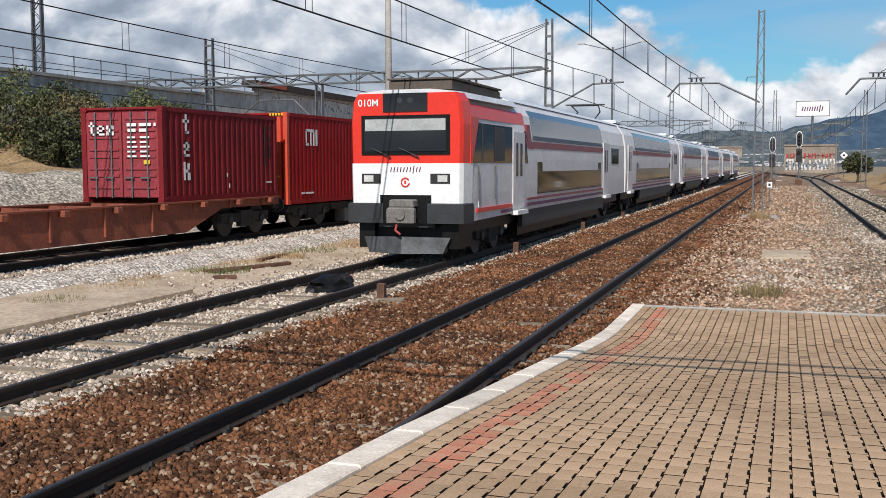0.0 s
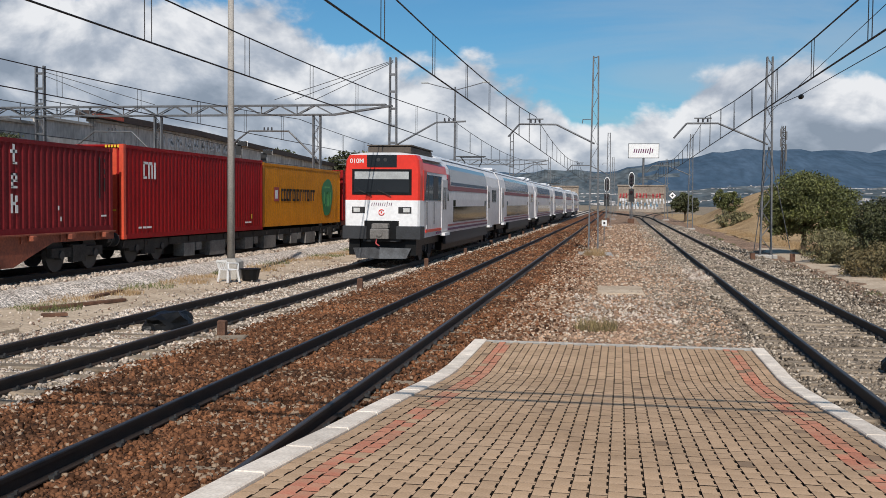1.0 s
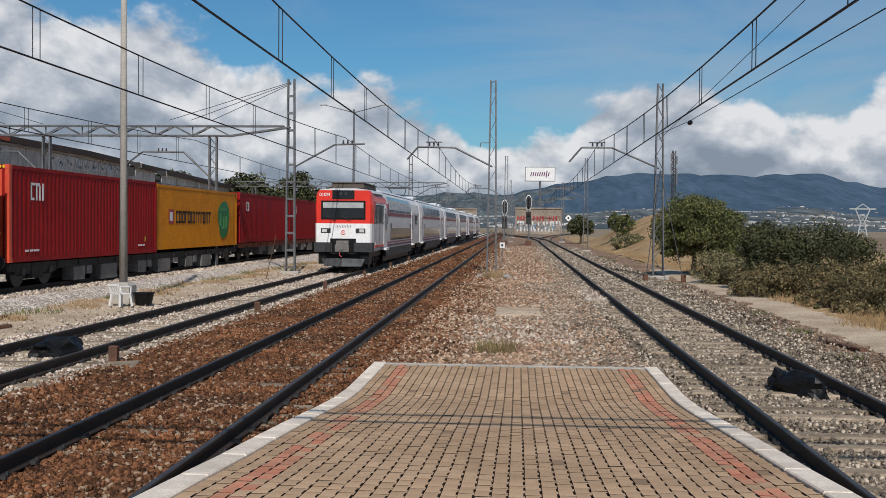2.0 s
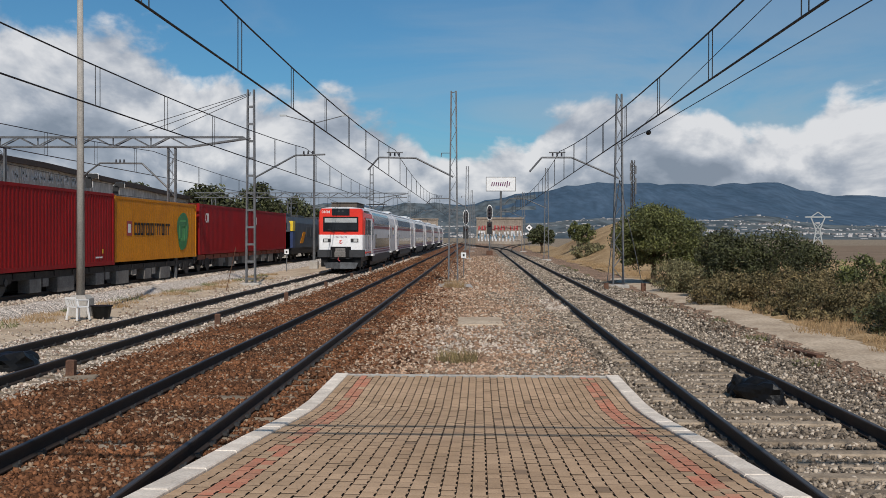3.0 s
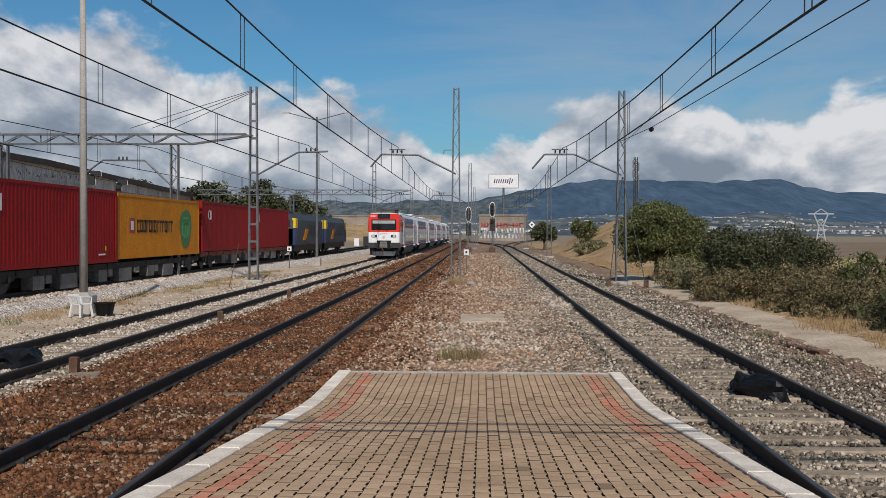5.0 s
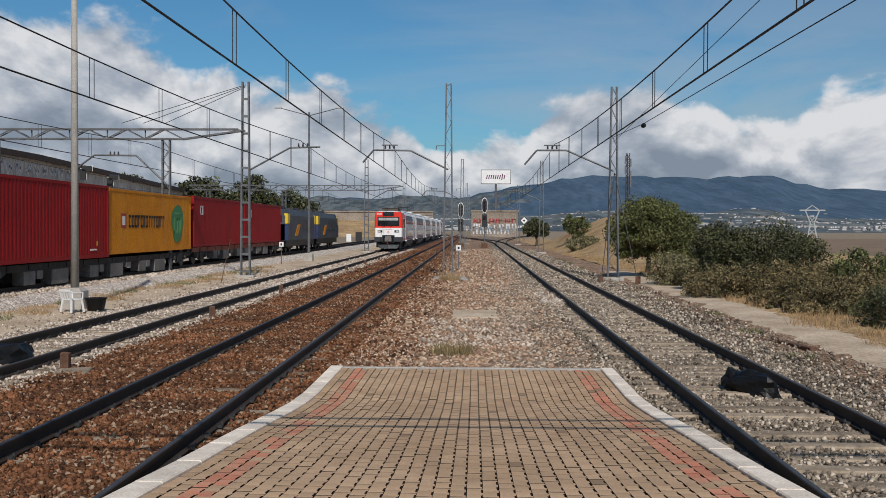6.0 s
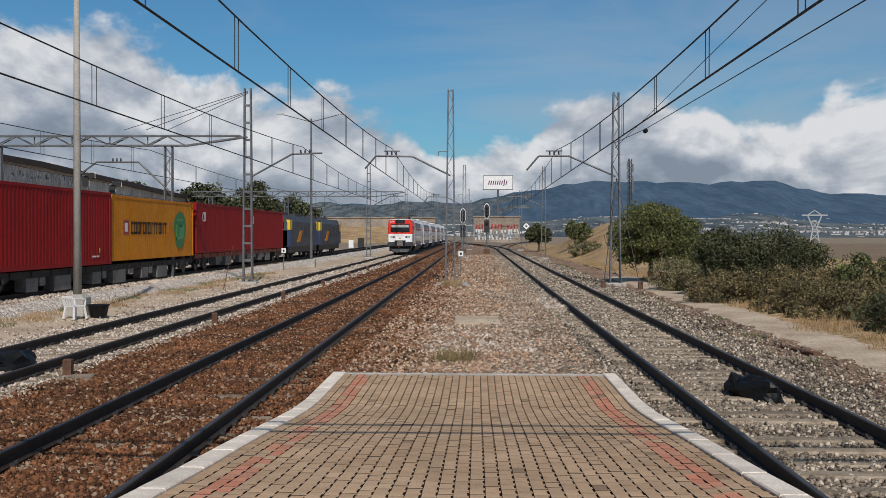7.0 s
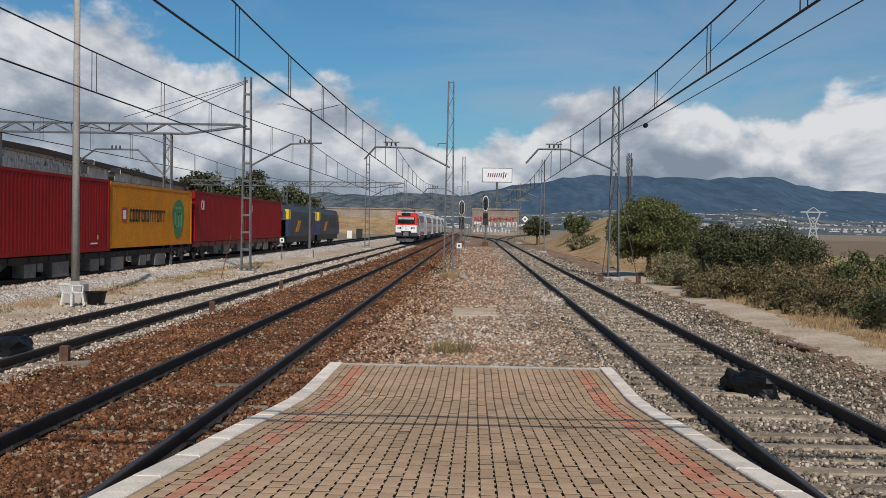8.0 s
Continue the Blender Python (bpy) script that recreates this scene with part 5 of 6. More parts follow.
bars(yel, "graffiti", [(0.0, 0.14, 0, 0.75), (0.0, 0.42, 0, 0.12), (0.55, 0.68, 0, 0.75), (0.55, 0.95, 0.62, 0.75), (0.83, 0.96, 0, 0.75), (1.1, 1.22, 0.1, 0.75), (0.1, 1.1, 0.95, 1.03)], side(9.0, 0.85, 0.009), MT["leafgreen"], "pale green sprayed strokes")
for c in (c3, c4):
    bars(c, "mark", [(0, 0.07, 0, 0.5), (0, 0.28, 0.42, 0.5), (0, 0.28, 0, 0.08), (0.36, 0.44, 0, 0.5), (0.52, 0.6, 0, 0.5)], side(1.3, 1.75), MT["white"], "white painted mark")

# ---- freight locomotives ----
for y0 in (80.2, 96.2):
    e = empty("locomotive", pose(-16.0 + SL * y0, y0, 0.25), "blue-grey electric freight locomotive with yellow cab ends", "locomotive", "locomotives")
    L = 15.0
    b = part("body", MB().sweep([(-1.45, 1.0), (-1.45, 3.0), (-1.2, 3.5), (1.2, 3.5), (1.45, 3.0), (1.45, 1.0)], [(0, 0.2, 0, 0.86, 0.97), (0, 0.9, 0, 1, 1), (0, L - 0.9, 0, 1, 1), (0, L - 0.2, 0, 0.86, 0.97)]), MT["locogrey"], e)
    for ya, yb in ((0.0, 1.5), (L - 1.5, L)):
        part("cab_end", MB().box(-1.47, 1.47, ya + 0.25, yb - 0.25, 2.35, 3.15), MT["yellow"], b, "yellow cab end")
        part("cab_lower", MB().box(-1.47, 1.47, ya + 0.2, yb - 0.2, 1.0, 2.3), MT["blue"], b, "blue cab lower panel")
        part("windscreen", MB().box(-1.0, 1.0, ya + 0.12, ya + 0.24, 2.5, 3.0), MT["glass"], b)
    for q in (6.6, 8.6, 10.6):
        part("grille", MB().box(1.44, 1.48, q, q + 1.6, 1.9, 2.7), MT["darksteel"], b, "dark ventilation grille")
    prism(b, "flash", 1, 1.44, 1.475, [(3.6, 1.35), (4.9, 1.35), (6.3, 2.3), (5.0, 2.3)], MT["c_yellow"], "mustard yellow flash")
    part("underframe", MB().box(-1.3, 1.3, 0.4, L - 0.4, 0.5, 1.0), MT["black"], e)
    part("roof_box", MB().cbox(-0.6, 0.6, 2, 4, 3.5, 3.8, 0.05), MT["darksteel"], e)
    part("roof_box", MB().cbox(-0.5, 0.5, 8, 11, 3.5, 3.75, 0.05), MT["darksteel"], e)
    part("pantograph", MB().line([(-0.7, 5.5, 3.6), (-0.7, 6.8, 4.2), (-0.7, 5.8, 4.7), (0.7, 5.8, 4.7), (0.7, 6.8, 4.2), (0.7, 5.5, 3.6)], 0.04), MT["darksteel"], e)
    for q in (3.2, L - 3.2):
        bogie(e, q)

# ---- details on the passenger train ----
letters(cab, "010M", 0.23, pose(-1.19, -0.067, 3.64, 90, 0, 0), MT["white"], "unit_lettering")
def strokes(x, z, w, h_, n, yf, gap, tall=3):
    """A word mark reduced to slanted plain blocks."""
    mb = MB()
    for k in range(n):
        hh, sl = h_ * (1.6 if k == tall else 1.0), 0.22 * h_
        lo = z - (0.3 * h_ if k == tall else 0)
        mb.add([(x, yf, lo), (x + w, yf, lo), (x + w + sl, yf, lo + hh), (x + sl, yf, lo + hh), (x, yf + 0.006, lo), (x + w, yf + 0.006, lo), (x + w + sl, yf + 0.006, lo + hh), (x + sl, yf + 0.006, lo + hh)],
               [(0, 1, 2, 3), (7, 6, 5, 4), (0, 4, 5, 1), (1, 5, 6, 2), (2, 6, 7, 3), (3, 7, 4, 0)])
        x += w + gap
    return mb


wm = strokes(-0.38, 2.10, 0.022, 0.11, 10, -0.082, 0.058, 7)
part("word_mark", wm, MT["violet"], cab, "violet word mark in plain strokes")
rg = MB()
for k in range(14):
    a, b = [2 * math.pi * q / 16 + 0.6 for q in (k, k + 1)]
    rg.bar((0.10 * math.cos(a), -0.082, 1.86 + 0.10 * math.sin(a)), (0.10 * math.cos(b), -0.082, 1.86 + 0.10 * math.sin(b)), 0.02, 0.028)
part("roundel", rg.box(-0.03, 0.02, -0.085, -0.079, 1.83, 1.90), MT["red"], cab, "red round emblem")
for s in (-1, 1):
    part("destination_digit", MB().tube((s * 0.13, -0.088, 3.76), (s * 0.13, -0.084, 3.76), 0.07, 0.07, 12), MT["skirt"], cab)
part("brake_hose", MB().line([(-0.10, -0.35, 0.95), (-0.12, -0.45, 0.75), (0.02, -0.48, 0.66)], 0.025), MT["graf_red"], cab, "red hose")
for s in (-1, 1):
    part("white_trim", MB().box(min(s * 1.44, s * 1.452), max(s * 1.44, s * 1.452), 1.32, 4.3, 3.262, 3.288), MT["white"], cab)
    part("cab_pillar", MB().box(min(s * 1.44, s * 1.462), max(s * 1.44, s * 1.462), 1.38, 1.44, 2.34, 3.25).box(min(s * 1.44, s * 1.462), max(s * 1.44, s * 1.462), 2.52, 2.58, 2.34, 3.25), MT["skirt"], cab)
    for q in (1.0, 2.5):
        part("grab_rail", MB().tube((s * 1.47, q, 1.4), (s * 1.47, q, 2.25), 0.018, 0.018, 6), MT["galv"], cab)
for c_, q, L_ in ((cars[1], 3.0, 0), (cars[4], 3.0, 0)):
    y = 25.0 + (0 if c_ is cars[1] else 26.4 * 3) - 2.6
    p_ = part("pantograph", MB().line([(-0.5, y, 4.3), (-0.5, y + 1.2, 4.62), (-0.6, y + 0.2, 4.86), (0.6, y + 0.2, 4.86), (0.5, y + 1.2, 4.62), (0.5, y, 4.3)], 0.03).bar((-0.85, y + 0.1, 4.9), (0.85, y + 0.1, 4.9), 0.05).bar((-0.85, y + 0.4, 4.9), (0.85, y + 0.4, 4.9), 0.05), MT["darksteel"], c_, "folded dark pantograph")

# ---- behind the yard: bank, retaining wall ----
ys = np.concatenate([np.linspace(-10, 60, 60), np.linspace(62, 150, 36)])
xs = np.array([-19.2, -21, -22.4, -23.6, -24.8, -26, -27.5, -29, -30.5, -31.8, -33])
base = np.array([-0.30, -0.15, 0.5, 1.3, 1.95, 2.1, 2.5, 3.0, 3.5, 4.0, 4.2])
BX, BY = np.meshgrid(xs, ys)
BZ = np.broadcast_to(base, BX.shape) * np.clip((75 - BY) / 25, 0.15, 1.0) + bumpy(BX, BY, 0.7, 0.22) + bumpy(BX, BY, 2.2, 0.08)
n = len(xs)
def strip(c0, c1):
    i = (np.arange(len(ys) - 1)[:, None] * n + np.arange(c0, c1)).ravel()
    return np.stack([i, i + 1, i + n + 1, i + n], 1)
V = np.stack([BX, BY, BZ], -1).reshape(-1, 3)
tagged(new("ground_gravel_heap", raw_mesh("heap", V, strip(0, 5), MT["heap"])), "bank of loose grey-brown gravel behind the siding", "ground", kind="structure")
tagged(new("ground_bank", raw_mesh("bank", V, strip(5, n - 1), MT["dry_grass"])), "dry grassy bank below the retaining wall", "ground", kind="structure")

wall = empty("retaining_wall", pose(0, 0, 0), "long stained grey concrete retaining wall with graffiti", "wall", "", "structure")
y = -20.0
while y < 150:
    z1 = float(np.interp(y, [-20, 46, 57, 73, 105, 150], [6.4, 6.3, 7.0, 6.98, 6.1, 5.0]))
    part("panel", MB().box(-32.3, -31.95, y + 0.01, y + 5.99, -0.3, z1), MT["wallgrey"], wall)
    part("coping", MB().box(-32.45, -31.8, y, y + 6, z1 + 0.004, z1 + 0.16), MT["concrete"], wall)
    if y < 56:
        for q in (0.5, 2.5, 4.5):
            part("fence_post", MB().tube((-32.1, y + q, z1 + 0.16), (-32.1, y + q, z1 + 1.15), 0.03, 0.03, 6), MT["galv"], wall)
        part("fence_rail", MB().bar((-32.1, y, z1 + 1.1), (-32.1, y + 6, z1 + 1.1), 0.04).bar((-32.1, y, z1 + 0.65), (-32.1, y + 6, z1 + 0.65), 0.03), MT["galv"], wall)
    y += 6
canopy = empty("canopy", pose(0, 0, 0), "long dark brown roof edge above the retaining wall", "canopy")
for (ya, za), (yb, zb) in (((57, 7.6), (73, 7.5)), ((73, 7.5), (105, 6.6)), ((105, 6.6), (150, 5.55))):
    part("fascia", MB().add([(-32.6, ya, za - 0.4), (-31.6, ya, za - 0.4), (-31.6, yb, zb - 0.4), (-32.6, yb, zb - 0.4), (-32.6, ya, za), (-31.6, ya, za), (-31.6, yb, zb), (-32.6, yb, zb)], [(0, 3, 2, 1), (4, 5, 6, 7), (0, 1, 5, 4), (1, 2, 6, 5), (2, 3, 7, 6), (3, 0, 4, 7)]), MT["brown_roof"], canopy)
part("end_panel", MB().box(-31.58, -31.5, 57.2, 61.0, 7.22, 7.46), MT["orange_roof"], canopy, "faded orange-red end panel")
random.seed(5)
gr = MB()
y = 67.0
while y < 81:
    for k in range(3):
        a, z = y + 0.35 * k, 6.0 + random.random() * 0.12
        gr.bar((-31.93, a, z), (-31.93, a + random.uniform(-0.3, 0.35), z + random.uniform(0.55, 0.8)), 0.02, 0.18)
    gr.bar((-31.93, y, 6.1 + 0.6 * random.random()), (-31.93, y + 0.9, 6.1 + 0.6 * random.random()), 0.02, 0.16)
    y += 1.45
part("graffiti", gr, MT["graf_white"], wall, "big white sprayed strokes")

# ---- end of the yard: abutment wall, sign, signals ----
aw = empty("abutment_wall", pose(0, 330, -1.37) @ Matrix.Scale(1.61, 4), "pale concrete wall covered with red and white graffiti", "wall", "", "structure")
part("face", MB().box(-0.75, 8.6, 0, 0.6, 0.2, 5.7), MT["oldwall"], aw)
part("coping", MB().box(-0.9, 8.8, -0.15, 0.75, 5.704, 6.0), MT["oldwall"], aw)
part("coping", MB().box(-44, -8.4, -0.15, 0.75, 5.504, 5.75), MT["oldwall"], aw)
part("parapet", MB().box(-44, -8.5, 0, 0.5, 3.6, 5.5), MT["oldwall"], aw)
bank = MB()
bank.add([(-46, -22, 0.6), (-20, -20, 0.6), (-9.0, -8, 0.6), (-8.5, 0.3, 1.6), (-16, 0.3, 3.7), (-46, 0.3, 4.2)], [(0, 1, 4, 5), (1, 2, 3, 4)])
part("grass_slope", bank, MT["dry_grass"], aw, "dry grass slope")
for rowz, m_, n_ in ((3.4, "graf_red", 13), (2.3, "graf_white", 14), (1.2, "graf_white", 12), (1.7, "graf_blue", 7)):
    gr = MB()
    for k in range(n_):
        x = -0.3 + k * 8.4 / n_
        w_ = random.uniform(0.5, 0.8)
        h2 = random.uniform(0.7, 1.0)
        gr.bar((x, -0.02, rowz), (x + random.uniform(-0.2, 0.2), -0.02, rowz + h2), 0.30, 0.02)
        gr.bar((x, -0.024, rowz + h2 * random.random()), (x + w_, -0.024, rowz + h2 * random.random()), 0.26, 0.02)
        gr.bar((x + w_, -0.028, rowz), (x + w_ - 0.2, -0.028, rowz + h2), 0.24, 0.02)
    part("graffiti", gr, MT[m_], aw, "sprayed strokes")

sb = empty("billboard", pose(6.95, 345, -1.34) @ Matrix.Scale(1.597, 4), "white station billboard with a violet mark on a tall pole", "billboard")
part("pole", MB().tube((0, 0, -0.3), (0, 0, 11.9), 0.28, 0.22, 12), MT["galv"], sb)
part("panel", MB().cbox(-3.05, 3.05, -0.2, 0.2, 11.85, 14.65, 0.0), MT["white"], sb)
part("frame", MB().box(-3.15, 3.15, -0.16, 0.16, 11.72, 11.84).box(-3.15, 3.15, -0.16, 0.16, 14.66, 14.78).box(-3.17, -3.06, -0.16, 0.16, 11.72, 14.78).box(3.06, 3.17, -0.16, 0.16, 11.72, 14.78), MT["galv"], sb)
wm = strokes(-2.1, 12.8, 0.22, 0.85, 9, -0.215, 0.24, 7)
part("word_mark", wm, MT["violet"], sb, "violet word mark in plain strokes")


def signal(x, y, z, h_, label):
    e = empty("railway_signal", pose(x, y, z), label, "railway signal", "railway signals")
    part("post", MB().tube((0, 0, 0), (0, 0, h_ - 1.9), 0.09, 0.08, 10), MT["galv"], e)
    hd = MB()
    ol = [(0.32 * math.cos(a), 0.62 * math.sin(a) + (0.25 if math.sin(a) > 0 else -0.25)) for a in [2 * math.pi * k / 20 for k in range(20)]]
    for s_, m_, yo, nm in ((1.0, "stripe", 0.0, "head"), (1.14, "white", 0.06, "border")):
        mb = MB()
        mb.v = [(s_ * u, yo - 0.06, h_ - 0.95 + s_ * w_) for u, w_ in ol] + [(s_ * u, yo, h_ - 0.95 + s_ * w_) for u, w_ in ol]
        mb.f = [tuple(range(20)), tuple(range(39, 19, -1))] + [(k, (k + 1) % 20, 20 + (k + 1) % 20, 20 + k) for k in range(20)]
        part(nm, mb, MT[m_], e, "white rim of the signal head" if nm == "border" else "")
    for k in range(3):
        zc = h_ - 0.5 - 0.45 * k
        part("hood", MB().tube((0, -0.07, zc), (0, -0.28, zc + 0.02), 0.13, 0.13, 12), MT["lens_red"], e)
    lo = part("lower_head", MB().cbox(-0.34, 0.34, -0.2, 0.05, h_ - 3.7, h_ - 2.1, 0.05), MT["stripe"], e, "black lower signal box")
    part("hood", MB().tube((0, -0.2, h_ - 2.5), (0, -0.34, h_ - 2.5), 0.2, 0.2, 12), MT["lens_red"], lo)
    part("ladder", MB().bar((0.2, 0.15, 0), (0.2, 0.15, h_ - 2), 0.04).bar((-0.2, 0.15, 0), (-0.2, 0.15, h_ - 2), 0.04), MT["galv"], e)
    part("base", MB().cbox(-0.4, 0.4, -0.4, 0.4, -0.4, 0.5, 0.05), MT["rust"], e)
    return e


signal(1.2, 130, -0.1, 6.3, "black three-lamp signal with a white rim beside the single track")
signal(-1.85, 131, -0.1, 5.7, "black signal with a white rim beside the main track")
for x, y, up in ((-18.6, 48.0, 0.55), (-18.6, 51.6, 0.3)):
    e = empty("yard_signal", pose(x, y, up), "black yard signal with white outline behind the freight train", "railway signal", "yard signals")
    part("post", MB().tube((0, 0, -0.9), (0, 0, 4.0), 0.06, 0.06, 8), MT["galv"], e)
    part("head", MB().cbox(-0.13, 0.33, -0.08, 0.05, 4.38, 4.62, 0.04).cbox(-0.24, 0.04, -0.08, 0.05, 3.95, 4.5, 0.06), MT["stripe"], e)
    part("border", MB().box(-0.255, 0.055, 0.06, 0.07, 3.935, 4.515).box(-0.145, 0.345, 0.064, 0.068, 4.365, 4.635), MT["white"], e, "white outline")

for x, y, h_, lab in ((-1.0, 62.0, 1.25, "small white speed plate on a thin post between the tracks"), (-13.2, 69.0, 1.3, "small white speed plate on a thin post by the siding")):
    e = empty("track_sign", pose(x, y, -0.25), lab, "track sign", "track signs")
    part("post", MB().tube((0, 0, 0), (0, 0, h_), 0.03, 0.03, 6), MT["galv"], e)
    part("plate", MB().box(-0.15, 0.15, -0.03, -0.01, h_ - 0.08, h_ + 0.24), MT["white"], e)
    part("figure", MB().box(-0.06, 0.06, -0.036, -0.03, h_, h_ + 0.15), MT["stripe"], e)
e = empty("warning_sign", pose(9.6, 200, -0.3), "white diamond sign with a black border on a post", "sign")
part("post", MB().tube((0, 0, 0), (0, 0, 4.4), 0.06, 0.06, 8), MT["galv"], e)
for r, m_, yo in ((0.85, "stripe", -0.05), (0.68, "white", -0.07), (0.25, "stripe", -0.09)):
    part("board", MB().add([(-r, yo, 4.2), (0, yo, 4.2 - r), (r, yo, 4.2), (0, yo, 4.2 + r), (-r, yo + 0.03, 4.2), (0, yo + 0.03, 4.2 - r), (r, yo + 0.03, 4.2), (0, yo + 0.03, 4.2 + r)], [(0, 1, 2, 3), (7, 6, 5, 4), (0, 4, 5, 1), (1, 5, 6, 2), (2, 6, 7, 3), (3, 7, 4, 0)]), MT[m_], e)

# marker posts beside the second track
for k in range(10):
    y = 17.3 + 10.0 * k
    e = tagged(new("marker_post", MB().cbox(-0.075, 0.075, -0.06, 0.06, -0.15, 0.27 + 0.03 * (k % 3), 0.02).mesh("marker_post", MT["rust"])), "short rusty marker post in the ballast", "marker post", "marker posts")
    e.matrix_basis = pose(-6.98 + SL * y, y, -0.18, 1.5 * math.sin(k * 2.1), 1.5 * math.cos(k), 8 * math.sin(k))

# ---- small things round the lamp post ----
e = empty("plastic_chair", pose(-11.58, 28.9, -0.2, 0, 0, 150) @ Matrix.Scale(0.88, 4), "white plastic garden chair on bare earth", "chair")
part("seat", MB().cbox(-0.23, 0.23, -0.22, 0.22, 0.41, 0.44, 0.01), MT["white"], e)
for sx in (-1, 1):
    for sy in (-1, 1):
        part("leg", MB().bar((sx * 0.21, sy * 0.2, 0.42), (sx * 0.26, sy * 0.25, 0.0), 0.055, 0.045), MT["white"], e)
    part("armrest", MB().line([(sx * 0.25, -0.2, 0.42), (sx * 0.27, -0.2, 0.64), (sx * 0.27, 0.22, 0.66)], 0.025), MT["white"], e)
for k in range(4):
    part("back_slat", MB().bar((-0.17 + 0.113 * k, 0.22, 0.44), (-0.19 + 0.127 * k, 0.30, 0.70), 0.06, 0.015, up=(0, 1, 0)), MT["white"], e)
part("back_rail", MB().bar((-0.25, 0.30, 0.72), (0.25, 0.30, 0.72), 0.02, 0.08).bar((-0.25, 0.22, 0.44), (-0.25, 0.31, 0.73), 0.04).bar((0.25, 0.22, 0.44), (0.25, 0.31, 0.73), 0.04), MT["white"], e)
e = empty("bucket", pose(-11.2, 29.7, -0.2), "low black plastic bucket on the ground", "bucket")
part("shell", MB().tube((0, 0, 0), (0, 0, 0.34), 0.24, 0.31, 14), MT["black"], e)
part("rim", MB().tube((0, 0, 0.33), (0, 0, 0.36), 0.335, 0.335, 14), MT["black"], e)


def lump(name, x, y, z, rx, ry, rz, turn, label, seed):
    """A crumpled black sheet heap."""
    bm = bmesh.new()
    bmesh.ops.create_icosphere(bm, subdivisions=3, radius=1.0)
    for v in bm.verts:
        c = v.co.copy()
        r = 1 + 0.34 * noise.noise(c * 1.6 + Vector((seed, 0, 0))) + 0.16 * noise.noise(c * 4.3 + Vector((0, seed, 0)))
        v.co = Vector((c.x * rx, c.y * ry, max(c.z, -0.25) * rz)) * r
    me = bpy.data.meshes.new(name)
    bm.to_mesh(me)
    bm.free()
    me.materials.append(MT["black"])
    ob = new(name, me)
    ob.matrix_basis = pose(x, y, z, 0, 0, turn)
    return tagged(ob, label, "plastic sheet", "black sheets")


lump("plastic_sheet", 4.16, 15.25, -0.12, 0.22, 0.42, 0.26, 40, "crumpled black plastic sheet lying between the rails", 3.1)
lump("plastic_sheet", 3.98, 15.62, -0.08, 0.20, 0.16, 0.22, 0, "crumpled black plastic flap between the rails", 1.7)
lump("plastic_sheet", -8.38, 18.0, -0.10, 0.34, 0.55, 0.24, -25, "crumpled black plastic sheet lying across the ballast", 6.4)

# slabs and bits on the ground
stones("ballast_stones", MT["st_pale"], "spill of pale stones beside the single track", 2.2, 3.0, 33, 39, 600, 0.035, flat(-0.18))
tagged(new("concrete_slab", MB().cbox(-0.30, 0.30, -0.5, 0.5, -0.1, 0.0, 0.02).mesh("slab", MT["sleeper"])), "small weathered concrete slab beside a marker post", "slab").matrix_basis = pose(-6.75, 16.7, -0.17, 1.5, -2, 12)
tagged(new("metal_rod", MB().tube((-0.22, 0, 0), (0.22, 0, 1.95), 0.018, 0.014, 8).mesh("rod", MT["rust"])), "thin rusty rod stuck leaning in the earth", "rod").matrix_basis = pose(-11.1, 45.0, -0.22)
for x, y, w_, h_, m_, lab in ((-21.8, 190, 0.55, 1.9, "stripe", "black trackside equipment cabinet beside the siding"), (-23.6, 190, 0.45, 1.5, "white", "white trackside equipment cabinet beside the siding")):
    e = empty("trackside_cabinet", pose(x, y, -0.35), lab, "cabinet", "trackside cabinets")
    part("body", MB().cbox(-w_, w_, -0.4, 0.4, 0.1, h_, 0.04), MT[m_], e)
    part("door", MB().box(-w_ + 0.06, w_ - 0.06, -0.43, -0.40, 0.2, h_ - 0.12), MT[m_], e)
    part("plinth", MB().cbox(-w_ - 0.08, w_ + 0.08, -0.5, 0.5, -0.3, 0.096, 0.02), MT["concrete"], e)
tagged(new("concrete_slab", MB().cbox(-0.62, 0.62, -1.2, 1.2, -0.1, 0.02, 0.02).mesh("slab", MT["pale_dirt"])), "flat pale concrete cover slab in the gravel", "slab").matrix_basis = pose(0.0, 28.7, -0.155, 0, 0, 1)
tagged(new("concrete_slab", MB().cbox(-0.8, 0.8, -1.4, 1.4, -0.1, 0.04, 0.02).mesh("slab", MT["concrete"])), "broken concrete slab at the foot of the mast", "slab").matrix_basis = pose(-1.2, 49.0, -0.16, 0, 0, 3)
tagged(new("concrete_apron", MB().cbox(-1.6, 1.6, -6, 6, -0.2, 0.03, 0.02).mesh("apron", MT["pale_dirt"])), "low dusty concrete apron between the tracks", "apron", kind="structure").matrix_basis = pose(-12.6, 11.2, -0.17)
for x, y, l_, r_ in ((-12.2, 21.5, 2.6, 70), (-12.9, 24.0, 1.8, 95), (-11.6, 19.4, 0.5, 40), (-1.3, 50.2, 1.6, 92), (6.6, 30.0, 1.8, 80), (6.9, 22.0, 1.5, 100)):
    tagged(new("old_board", MB().cbox(-l_ / 2, l_ / 2, -0.08, 0.08, 0, 0.07, 0.01).mesh("board", MT["rust"])), "weathered dark board lying on the ground", "board", "boards").matrix_basis = pose(x, y, -0.2 if x < 5 else -0.25, 0, 0, r_)


